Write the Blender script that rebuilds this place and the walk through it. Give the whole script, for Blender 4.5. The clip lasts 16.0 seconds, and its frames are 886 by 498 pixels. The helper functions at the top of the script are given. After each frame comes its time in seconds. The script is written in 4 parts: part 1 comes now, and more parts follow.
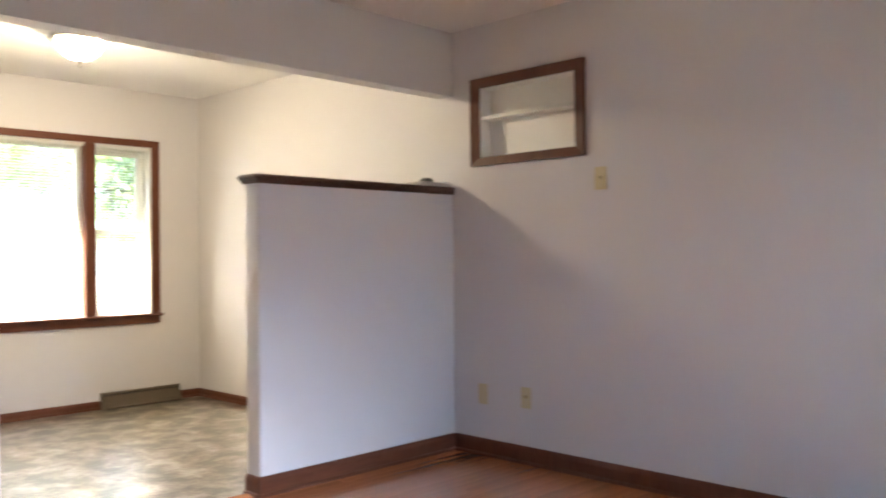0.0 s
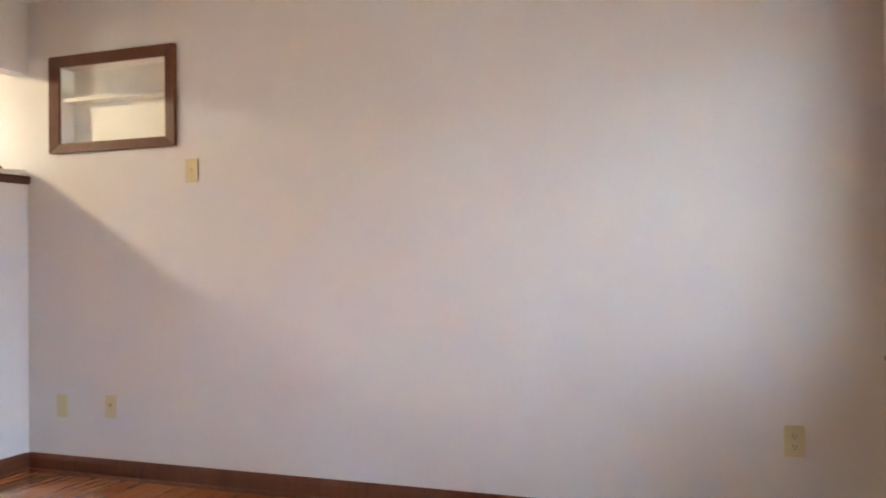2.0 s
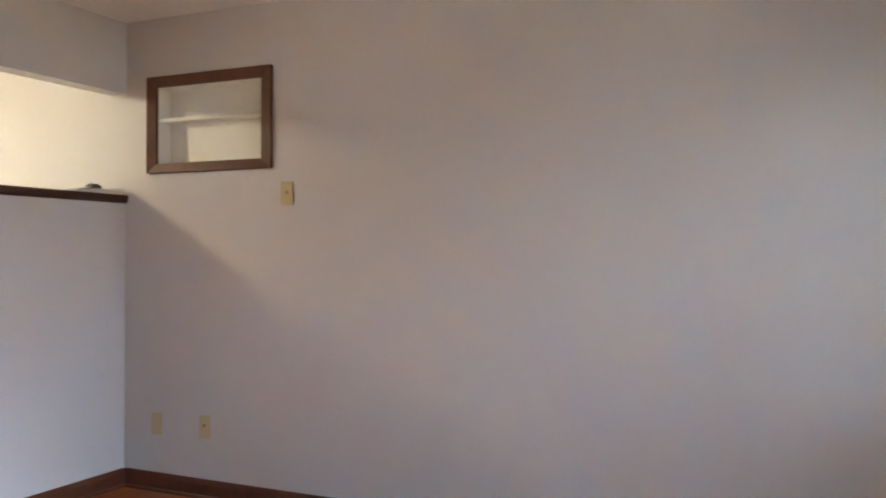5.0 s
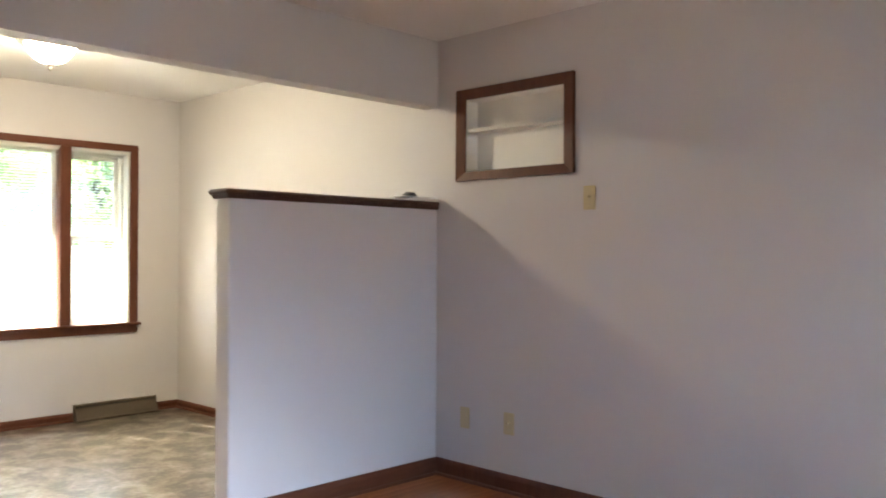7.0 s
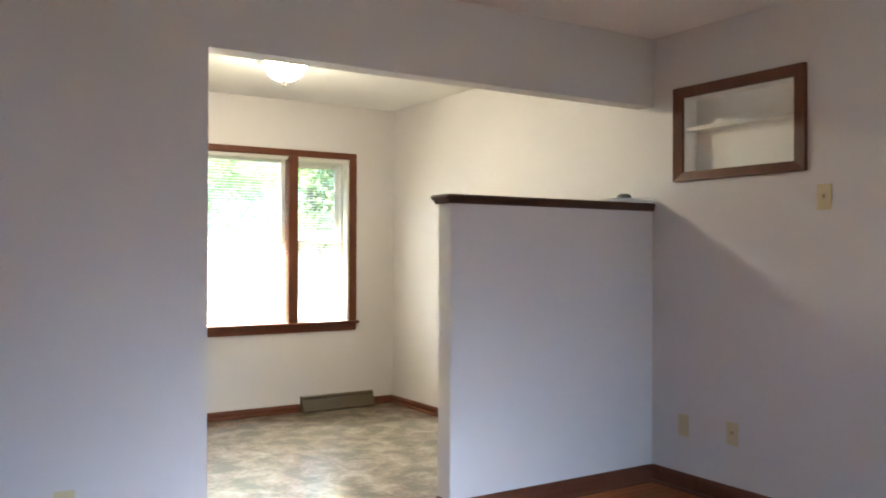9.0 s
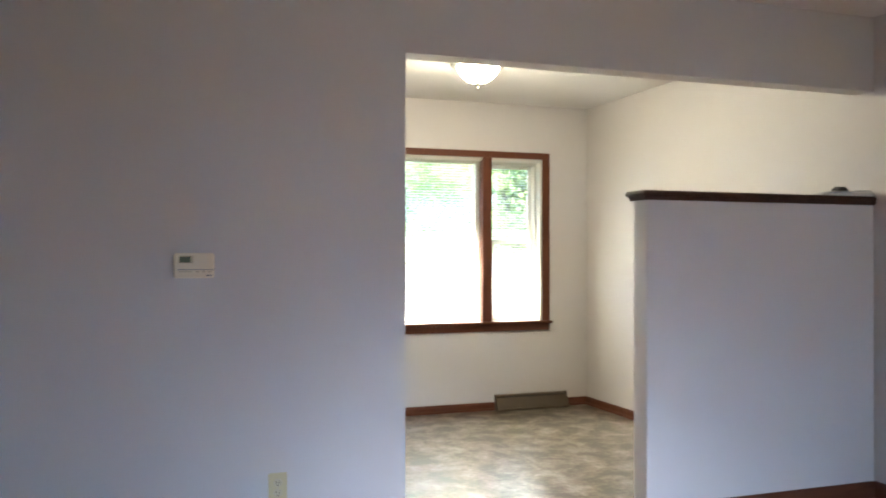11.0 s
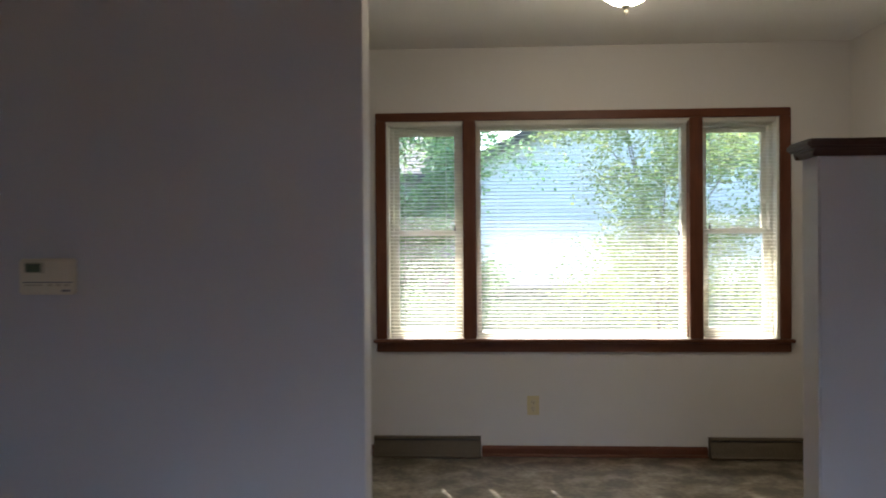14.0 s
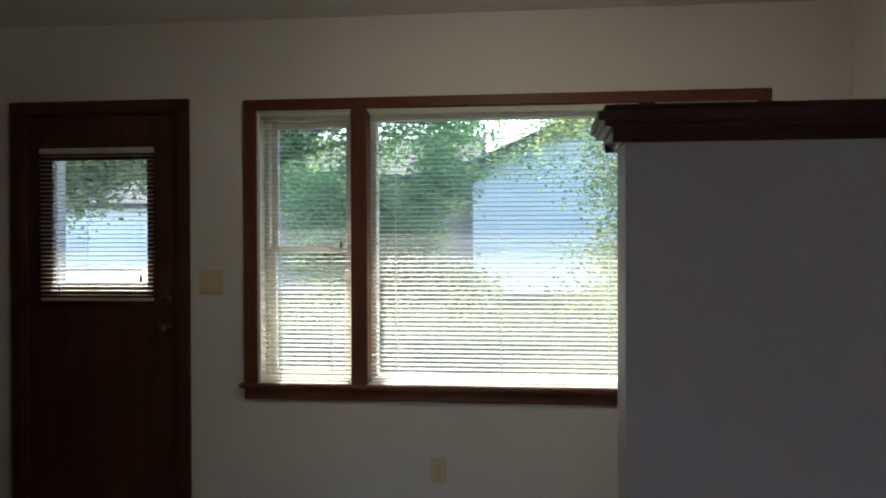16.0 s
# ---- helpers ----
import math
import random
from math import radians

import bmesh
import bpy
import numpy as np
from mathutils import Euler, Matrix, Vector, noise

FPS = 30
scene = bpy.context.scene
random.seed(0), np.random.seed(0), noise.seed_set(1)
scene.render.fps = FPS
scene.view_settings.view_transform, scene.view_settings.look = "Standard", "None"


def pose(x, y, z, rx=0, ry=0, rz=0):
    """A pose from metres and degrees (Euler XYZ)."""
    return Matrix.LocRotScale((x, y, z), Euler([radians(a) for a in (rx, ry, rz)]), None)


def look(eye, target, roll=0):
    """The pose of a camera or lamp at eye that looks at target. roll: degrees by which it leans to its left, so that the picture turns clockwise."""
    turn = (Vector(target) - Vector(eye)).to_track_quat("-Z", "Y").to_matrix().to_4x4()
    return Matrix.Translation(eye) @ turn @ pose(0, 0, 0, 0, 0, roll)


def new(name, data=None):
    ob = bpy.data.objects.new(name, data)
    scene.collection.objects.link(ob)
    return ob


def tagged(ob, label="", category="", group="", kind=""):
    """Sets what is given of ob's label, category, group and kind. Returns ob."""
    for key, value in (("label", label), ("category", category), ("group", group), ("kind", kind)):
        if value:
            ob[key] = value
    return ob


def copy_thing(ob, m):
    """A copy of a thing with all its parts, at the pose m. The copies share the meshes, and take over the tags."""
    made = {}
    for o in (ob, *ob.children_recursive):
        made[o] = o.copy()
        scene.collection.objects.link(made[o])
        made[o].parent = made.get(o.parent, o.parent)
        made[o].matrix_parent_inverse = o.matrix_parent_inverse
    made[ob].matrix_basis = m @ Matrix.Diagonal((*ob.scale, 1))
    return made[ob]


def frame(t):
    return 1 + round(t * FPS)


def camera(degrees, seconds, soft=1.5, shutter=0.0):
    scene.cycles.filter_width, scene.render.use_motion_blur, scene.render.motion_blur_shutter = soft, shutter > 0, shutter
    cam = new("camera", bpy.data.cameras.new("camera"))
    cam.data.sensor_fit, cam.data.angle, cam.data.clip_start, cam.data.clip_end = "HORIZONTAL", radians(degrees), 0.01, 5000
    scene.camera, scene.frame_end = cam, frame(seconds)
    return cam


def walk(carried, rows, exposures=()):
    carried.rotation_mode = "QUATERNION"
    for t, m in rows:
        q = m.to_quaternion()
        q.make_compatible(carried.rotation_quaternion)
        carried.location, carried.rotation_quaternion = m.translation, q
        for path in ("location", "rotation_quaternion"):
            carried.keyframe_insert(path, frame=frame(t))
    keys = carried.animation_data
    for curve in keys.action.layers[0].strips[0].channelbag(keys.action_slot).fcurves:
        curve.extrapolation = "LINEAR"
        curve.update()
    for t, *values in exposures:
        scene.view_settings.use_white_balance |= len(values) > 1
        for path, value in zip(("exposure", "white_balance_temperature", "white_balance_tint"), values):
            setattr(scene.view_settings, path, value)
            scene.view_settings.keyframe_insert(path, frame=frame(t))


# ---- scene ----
# Camera and its walk
cam = camera(55.9, 16.0, soft=1.9, shutter=0.4)
PATH = [
    (0, (-3.535, -3.399, 1.138), (-2.111, -1.994, 1.151), -0.6),
    (0.5, (-3.415, -3.477, 1.145), (-1.811, -2.281, 1.152), -0.8),
    (1, (-3.413, -3.449, 1.123), (-1.656, -2.493, 1.133), -0.8),
    (1.5, (-3.384, -3.493, 1.101), (-1.558, -2.677, 1.118), -0.7),
    (2, (-3.341, -3.547, 1.075), (-1.465, -2.852, 1.099), -0.6),
    (2.5, (-3.325, -3.561, 1.095), (-1.417, -2.962, 1.108), -0.5),
    (3, (-3.284, -3.572, 1.126), (-1.37, -2.991, 1.151), -0.5),
    (5.5, (-3.309, -3.345, 1.24), (-1.566, -2.364, 1.25), 0.4),
    (6, (-3.303, -3.357, 1.214), (-1.663, -2.213, 1.23), 0.6),
    (6.5, (-3.328, -3.335, 1.232), (-1.798, -2.047, 1.246), 0.6),
    (7, (-3.353, -3.323, 1.244), (-1.923, -1.925, 1.253), 0.3),
    (7.5, (-3.388, -3.31, 1.255), (-2.051, -1.822, 1.259), 0.2),
    (8, (-3.403, -3.287, 1.248), (-2.165, -1.717, 1.254), 0.2),
    (8.5, (-3.426, -3.28, 1.252), (-2.271, -1.647, 1.258), 0.1),
    (9, (-3.461, -3.27, 1.256), (-2.386, -1.583, 1.264), 0.2),
    (11.5, (-3.454, -3.27, 1.24), (-2.954, -1.333, 1.246), 0.4),
    (12, (-3.313, -3.078, 1.279), (-3.007, -1.101, 1.273), 1.0),
    (12.5, (-3.073, -2.903, 1.289), (-2.959, -0.906, 1.269), 1.0),
    (13, (-2.729, -2.72, 1.296), (-2.728, -0.72, 1.278), 0.3),
    (13.5, (-2.45, -2.396, 1.314), (-2.52, -0.397, 1.296), -0.3),
    (14, (-2.15, -2.132, 1.277), (-2.264, -0.136, 1.262), -0.4),
    (14.5, (-1.978, -1.859, 1.297), (-2.109, 0.137, 1.28), -0.3),
    (15, (-1.815, -1.549, 1.317), (-1.972, 0.444, 1.303), -0.2),
    (15.5, (-1.582, -1.293, 1.321), (-1.772, 0.698, 1.309), 0.1),
    (16, (-1.438, -1.015, 1.367), (-1.663, 0.972, 1.353), -0.2),
]
EXPOSURES = [(0, 5.20, 7000, 14), (0.5, 5.20, 7000, 14), (1, 5.63, 7200, 12), (1.5, 5.98, 7450, 11), (2, 6.03, 7500, 11), (3, 6.02, 7450, 11), (5.5, 5.12, 7250, 10), (6, 5.02, 7150, 10),
             (7, 5.10, 6900, 11), (9, 4.95, 6650, 8), (11.5, 4.80, 6500, 8), (13, 4.30, 6600, 11), (13.5, 3.80, 6700, 13), (14, 3.20, 6600, 11), (14.5, 2.90, 6550, 9), (16, 2.70, 6450, 6)]
walk(cam, [(t, look(e, g, r)) for t, e, g, r in PATH], EXPOSURES)

# World, sun and large lights
SUN_ROT = radians(-20)      # from +y towards -x
SUN_EL = radians(45.7)
world = bpy.data.worlds.new("world")
scene.world = world
world.use_nodes = True
wn = world.node_tree
sky = wn.nodes.new("ShaderNodeTexSky")
sky.sky_type, sky.sun_disc = "NISHITA", False
sky.sun_elevation, sky.sun_rotation = SUN_EL, SUN_ROT
sky.dust_density, sky.ozone_density = 0.6, 2.2
wn.links.new(sky.outputs[0], wn.nodes["Background"].inputs[0])
wn.nodes["Background"].inputs[1].default_value = 0.15
sun_data = bpy.data.lights.new("sun", "SUN")
sun_data.energy, sun_data.angle, sun_data.color = 2.1, radians(0.5), (1, 0.95, 0.87)
sun_dir = Vector((math.sin(SUN_ROT) * math.cos(SUN_EL), math.cos(SUN_ROT) * math.cos(SUN_EL), math.sin(SUN_EL)))
new("sun", sun_data).matrix_world = look(sun_dir * 30, (0, 0, 0))

# area lamp added in the living room's picture window in place of northern sky light
sky_data = bpy.data.lights.new("window_sky_fill", "AREA")
sky_data.shape, sky_data.size, sky_data.size_y = "RECTANGLE", 1.45, 1.15
sky_data.energy, sky_data.color, sky_data.spread = 0.78, (0.60, 0.74, 1.0), radians(44)
new("window_sky_fill", sky_data).matrix_world = look((-2.03, -4.055, 1.37), (-2.03 + 0.02, -4.055 + 1, 1.37 - math.tan(radians(30))))


# Materials
def mat(name, color, rough=0.6, metal=0.0, var=0.06, scale=6.0, fine=90.0, bump=0.05, spec=0.5, stretch=(1, 1, 1), dark=None, mix=0.0, coat=0.0, per_object=0.0):
    """Principled paint, wood or metal: colour varied at two scales, roughness wear and fine relief."""
    m = bpy.data.materials.new(name)
    m.use_nodes = True
    n, l = m.node_tree.nodes, m.node_tree.links
    b = n["Principled BSDF"]
    co = n.new("ShaderNodeTexCoord")
    mp = n.new("ShaderNodeMapping")
    mp.inputs["Scale"].default_value = stretch
    l.new(co.outputs["Object"], mp.inputs[0])
    big, small = n.new("ShaderNodeTexNoise"), n.new("ShaderNodeTexNoise")
    big.inputs["Scale"].default_value, small.inputs["Scale"].default_value = scale, fine
    big.inputs["Detail"].default_value, small.inputs["Detail"].default_value = 4, 3
    l.new(mp.outputs[0], big.inputs[0])
    l.new(mp.outputs[0], small.inputs[0])
    ramp = n.new("ShaderNodeMix")
    ramp.data_type = "RGBA"
    c2 = dark or [c * (1 - 2.2 * var) for c in color]
    ramp.inputs[6].default_value = (*c2, 1)
    ramp.inputs[7].default_value = (*color, 1)
    f = n.new("ShaderNodeMath")
    f.operation = "MULTIPLY_ADD"
    f.inputs[1].default_value = 0.65
    l.new(big.outputs[0], f.inputs[0])
    f2 = n.new("ShaderNodeMath")
    f2.operation = "MULTIPLY"
    f2.inputs[1].default_value = 0.55
    l.new(small.outputs[0], f2.inputs[0])
    l.new(f2.outputs[0], f.inputs[2])
    st = n.new("ShaderNodeMapRange")
    st.inputs[1].default_value, st.inputs[2].default_value = 0.35 + mix, 0.8 + mix
    l.new(f.outputs[0], st.inputs[0])
    l.new(st.outputs[0], ramp.inputs[0])
    out = ramp.outputs[2]
    if per_object:
        oi = n.new("ShaderNodeObjectInfo")
        hv = n.new("ShaderNodeHueSaturation")
        mr = n.new("ShaderNodeMapRange")
        mr.inputs[3].default_value, mr.inputs[4].default_value = 1 - per_object, 1 + per_object
        l.new(oi.outputs["Random"], mr.inputs[0])
        l.new(mr.outputs[0], hv.inputs["Value"])
        l.new(out, hv.inputs["Color"])
        out = hv.outputs[0]
    l.new(out, b.inputs["Base Color"])
    rr = n.new("ShaderNodeMapRange")
    rr.inputs[3].default_value, rr.inputs[4].default_value = max(rough - 0.08, 0.02), min(rough + 0.08, 1)
    l.new(big.outputs[0], rr.inputs[0])
    l.new(rr.outputs[0], b.inputs["Roughness"])
    b.inputs["Metallic"].default_value = metal
    b.inputs["Specular IOR Level"].default_value = spec
    b.inputs["Coat Weight"].default_value = coat
    if bump:
        bp = n.new("ShaderNodeBump")
        bp.inputs["Strength"].default_value, bp.inputs["Distance"].default_value = bump, 0.004
        l.new(small.outputs[0], bp.inputs["Height"])
        l.new(bp.outputs[0], b.inputs["Normal"])
    return m


WALL = mat("wall_paint", (0.61, 0.58, 0.565), 0.55, var=0.02, scale=1.4, fine=140, bump=0.12, spec=0.35)
NICHEWHITE = mat("cream_gloss_paint", (0.80, 0.77, 0.70), 0.45, var=0.02, scale=5, fine=120, bump=0.05)
CEIL = mat("ceiling_paint", (0.80, 0.78, 0.75), 0.8, var=0.02, scale=2, fine=70, bump=0.3, spec=0.2)
TRIM = mat("stained_trim", (0.142, 0.046, 0.022), 0.45, var=0.2, scale=3, fine=40, bump=0.08, stretch=(1, 1, 0.15), spec=0.25)
TRIM_H = mat("stained_trim_level", (0.142, 0.046, 0.022), 0.45, var=0.2, scale=3, fine=40, bump=0.08, stretch=(0.15, 1, 1), spec=0.25)
CAPWOOD = mat("dark_cap_wood", (0.075, 0.031, 0.019), 0.5, var=0.2, scale=3, fine=40, bump=0.08, stretch=(0.15, 1, 1), spec=0.3)
DOORWOOD = mat("dark_door_wood", (0.085, 0.032, 0.018), 0.4, var=0.25, scale=2.5, fine=30, bump=0.08, stretch=(1, 1, 0.1), spec=0.25)
OAK = mat("hardwood_strip", (0.42, 0.145, 0.055), 0.2, var=0.12, scale=5, fine=60, bump=0.03, stretch=(0.12, 1, 1), coat=0.35, per_object=0.09)
PLASTIC = mat("white_vinyl", (0.72, 0.70, 0.62), 0.4, var=0.02, scale=8, fine=120, bump=0.0)
SLAT = mat("white_slat_enamel", (0.74, 0.72, 0.66), 0.42, var=0.02, scale=12, fine=90, bump=0.0)
IVORY = mat("ivory_plastic", (0.58, 0.49, 0.28), 0.4, var=0.03, scale=20, fine=200, bump=0.0)
IVORY_D = mat("shaded_ivory_plastic", (0.55, 0.47, 0.31), 0.35, var=0.03, scale=20, fine=200, bump=0.0)
BEIGE = mat("beige_plastic", (0.80, 0.71, 0.53), 0.45, var=0.03, scale=20, fine=200, bump=0.0)
LCD = mat("liquid_crystal", (0.10, 0.13, 0.08), 0.2, var=0.05, scale=40, fine=200, bump=0.0)
BLACK = mat("black_plastic", (0.012, 0.012, 0.013), 0.35, var=0.1, scale=20, fine=120, bump=0.02)
GREY = mat("grey_print", (0.18, 0.17, 0.16), 0.5, var=0.05, scale=20, fine=100, bump=0.0)
METAL_BR = mat("brown_metal", (0.115, 0.086, 0.054), 0.45, metal=0.1, var=0.12, scale=8, fine=90, bump=0.03)
NICKEL = mat("brushed_nickel", (0.52, 0.49, 0.44), 0.32, metal=1.0, var=0.08, scale=10, fine=150, bump=0.02)
BRASS = mat("aged_brass", (0.45, 0.33, 0.16), 0.35, metal=1.0, var=0.1, scale=20, fine=150, bump=0.02)
BRONZE = mat("dark_bronze", (0.10, 0.075, 0.05), 0.45, metal=0.8, var=0.15, scale=20, fine=150, bump=0.02)
FRIDGE = mat("white_enamel", (0.80, 0.79, 0.75), 0.32, var=0.015, scale=3, fine=260, bump=0.1)
PAPER = mat("paper", (0.78, 0.77, 0.74), 0.7, var=0.04, scale=9, fine=60, bump=0.05)
SIDING = mat("pale_siding", (0.76, 0.80, 0.82), 0.6, var=0.05, scale=2, fine=30, bump=0.05, stretch=(0.3, 1, 1))
SHINGLE = mat("dark_shingles", (0.06, 0.058, 0.06), 0.85, var=0.2, scale=6, fine=60, bump=0.4)
FASCIA = mat("dark_fascia", (0.07, 0.065, 0.06), 0.6, var=0.1, scale=5, fine=40)
BRICKISH = mat("grey_base_shaded_wing", (0.30, 0.28, 0.28), 0.8, var=0.12, scale=3, fine=25)
BARK = mat("bark", (0.13, 0.10, 0.075), 0.9, var=0.25, scale=6, fine=30, bump=0.6, stretch=(1, 1, 0.25))
CONCRETE = mat("concrete", (0.22, 0.205, 0.19), 0.9, var=0.08, scale=1.5, fine=60, bump=0.2, spec=0.1)
# tan picked for the warm light it bounces into the living room
PAVING = mat("tan_bounce_ground", (0.21, 0.17, 0.085), 0.85, var=0.1, scale=1.2, fine=40, bump=0.2)
GRASS = mat("lawn", (0.044, 0.062, 0.028), 0.9, var=0.2, scale=0.9, fine=35, bump=0.6, spec=0.05, dark=(0.022, 0.034, 0.014))
# taupe carries the shade that lies on the porch post
POSTPAINT = mat("shade_toned_post", (0.42, 0.36, 0.34), 0.6, var=0.06, scale=4, fine=60)
ROSE = mat("dull_red_bob", (0.42, 0.18, 0.14), 0.5, var=0.05, scale=30, fine=200, bump=0.0)
# wall colour of the added houses, picked for its warm bounce
RB = mat("brown_blocker_brick", (0.18, 0.13, 0.075), 0.85, var=0.12, scale=2, fine=40, bump=0.3)
DARKGLASS = mat("dark_window_glass", (0.03, 0.035, 0.04), 0.08, var=0.1, scale=3, fine=20, bump=0.0)
STREET = mat("pale_concrete", (0.36, 0.34, 0.32), 0.9, var=0.08, scale=0.8, fine=30, bump=0.1, spec=0.1)
WHITEWALL = mat("white_house_paint", (0.86, 0.86, 0.84), 0.6, var=0.04, scale=2, fine=30, bump=0.05)
SUBFLOOR = mat("subfloor", (0.10, 0.05, 0.03), 0.8, var=0.1, scale=4, fine=60)


def leaf_material(name, a, b):
    """Leaves that differ one by one and let some light through."""
    m = bpy.data.materials.new(name)
    m.use_nodes = True
    n, l = m.node_tree.nodes, m.node_tree.links
    n.remove(n["Principled BSDF"])
    geo = n.new("ShaderNodeNewGeometry")
    mx = n.new("ShaderNodeMix")
    mx.data_type = "RGBA"
    mx.inputs[6].default_value, mx.inputs[7].default_value = (*a, 1), (*b, 1)
    l.new(geo.outputs["Random Per Island"], mx.inputs[0])
    d, tr, gl = n.new("ShaderNodeBsdfDiffuse"), n.new("ShaderNodeBsdfTranslucent"), n.new("ShaderNodeBsdfGlossy")
    gl.inputs["Roughness"].default_value = 0.45
    ms, mg = n.new("ShaderNodeMixShader"), n.new("ShaderNodeMixShader")
    ms.inputs[0].default_value, mg.inputs[0].default_value = 0.6, 0.04
    l.new(mx.outputs[2], d.inputs[0])
    l.new(mx.outputs[2], tr.inputs[0])
    l.new(d.outputs[0], ms.inputs[1])
    l.new(tr.outputs[0], ms.inputs[2])
    l.new(ms.outputs[0], mg.inputs[1])
    l.new(gl.outputs[0], mg.inputs[2])
    l.new(mg.outputs[0], n["Material Output"].inputs[0])
    return m


LEAF = leaf_material("maple_leaf", (0.12, 0.26, 0.11), (0.30, 0.45, 0.16))
# darkened copy of maple_leaf, so the added far trees send less light indoors
LEAF_D = leaf_material("low_bounce_leaf", (0.05, 0.095, 0.03), (0.10, 0.15, 0.045))
LEAF_Y = leaf_material("light_leaf", (0.15, 0.25, 0.08), (0.38, 0.42, 0.15))


def scatter_mix(m, b, color, share):
    """Mix a share of light-scattering haze or thin plastic into a material."""
    n, l = m.node_tree.nodes, m.node_tree.links
    tr, mx = n.new("ShaderNodeBsdfTranslucent"), n.new("ShaderNodeMixShader")
    tr.inputs[0].default_value, mx.inputs[0].default_value = (*color, 1), share
    l.new(b.outputs[0], mx.inputs[1])
    l.new(tr.outputs[0], mx.inputs[2])
    l.new(mx.outputs[0], n["Material Output"].inputs[0])


def glass_material():
    """Clear glass with a slight haze mixed in to veil the view."""
    m = bpy.data.materials.new("window_glass")
    m.use_nodes = True
    b = m.node_tree.nodes["Principled BSDF"]
    b.inputs["Base Color"].default_value = (0.97, 0.99, 0.98, 1)
    b.inputs["Roughness"].default_value = 0.0
    b.inputs["Transmission Weight"].default_value = 1.0
    b.inputs["IOR"].default_value = 1.45
    # small translucent share paints a pale haze over the view outside
    scatter_mix(m, b, (0.9, 0.93, 0.92), 0.027)
    return m


GLASS = glass_material()
scatter_mix(SLAT, SLAT.node_tree.nodes["Principled BSDF"], (0.88, 0.87, 0.82), 0.5)


def dome_material():
    """Frosted glass bowl, lit from inside by its bulbs."""
    m = bpy.data.materials.new("lit_frosted_glass")
    m.use_nodes = True
    b = m.node_tree.nodes["Principled BSDF"]
    b.inputs["Base Color"].default_value = (0.9, 0.86, 0.78, 1)
    b.inputs["Roughness"].default_value = 0.3
    b.inputs["Emission Color"].default_value = (1.0, 0.88, 0.66, 1)
    b.inputs["Emission Strength"].default_value = 5.4
    return m


DOME = dome_material()


def vinyl_material():
    """Sheet vinyl printed like mottled slate, with a worn satin gloss."""
    m = bpy.data.materials.new("mottled_vinyl")
    m.use_nodes = True
    n, l = m.node_tree.nodes, m.node_tree.links
    b = n["Principled BSDF"]
    co = n.new("ShaderNodeTexCoord")
    a, c, d = n.new("ShaderNodeTexNoise"), n.new("ShaderNodeTexNoise"), n.new("ShaderNodeTexNoise")
    for t, s, k, w in ((a, 6.5, 10, 0.4), (c, 34.0, 6, 0.0), (d, 1.3, 3, 0.4)):
        t.inputs["Scale"].default_value, t.inputs["Detail"].default_value, t.inputs["Distortion"].default_value = s, k, w
        l.new(co.outputs["Object"], t.inputs[0])
    r = n.new("ShaderNodeValToRGB")
    e = r.color_ramp.elements
    e[0].position, e[0].color = 0.40, (0.075, 0.060, 0.042, 1)
    e[1].position, e[1].color = 0.64, (0.37, 0.34, 0.28, 1)
    k = e.new(0.47)
    k.color = (0.16, 0.132, 0.095, 1)
    k = e.new(0.55)
    k.color = (0.24, 0.21, 0.16, 1)
    sm = n.new("ShaderNodeMath")
    sm.operation = "MULTIPLY_ADD"
    sm.inputs[1].default_value = 0.35
    l.new(c.outputs[0], sm.inputs[0])
    s2 = n.new("ShaderNodeMath")
    s2.operation = "MULTIPLY_ADD"
    s2.inputs[1].default_value, s2.inputs[2].default_value = 0.75, -0.06
    l.new(a.outputs[0], s2.inputs[0])
    l.new(s2.outputs[0], sm.inputs[2])
    l.new(sm.outputs[0], r.inputs[0])
    l.new(r.outputs[0], b.inputs["Base Color"])
    rr = n.new("ShaderNodeMapRange")
    rr.inputs[3].default_value, rr.inputs[4].default_value = 0.26, 0.38
    l.new(d.outputs[0], rr.inputs[0])
    l.new(rr.outputs[0], b.inputs["Roughness"])
    bp = n.new("ShaderNodeBump")
    bp.inputs["Strength"].default_value, bp.inputs["Distance"].default_value = 0.03, 0.001
    l.new(c.outputs[0], bp.inputs["Height"])
    l.new(bp.outputs[0], b.inputs["Normal"])
    return m


VINYL = vinyl_material()
VINYL.node_tree.nodes["Principled BSDF"].inputs["Coat Weight"].default_value = 1.0
VINYL.node_tree.nodes["Principled BSDF"].inputs["Coat Roughness"].default_value = 0.17


# Building helpers
def box(bm, x0, x1, y0, y1, z0, z1):
    g = bmesh.ops.create_cube(bm, size=1)["verts"]
    bmesh.ops.scale(bm, vec=(abs(x1 - x0), abs(y1 - y0), abs(z1 - z0)), verts=g)
    bmesh.ops.translate(bm, vec=((x0 + x1) / 2, (y0 + y1) / 2, (z0 + z1) / 2), verts=g)
    return g


def bevel(bm, w=0.003, seg=2):
    bmesh.ops.bevel(bm, geom=list(bm.edges), offset=w, segments=seg, affect="EDGES", clamp_overlap=True)
    return bm


def bx(x0, x1, y0, y1, z0, z1, w=0.003, seg=2):
    bm = bmesh.new()
    box(bm, x0, x1, y0, y1, z0, z1)
    return bevel(bm, w, seg) if w else bm


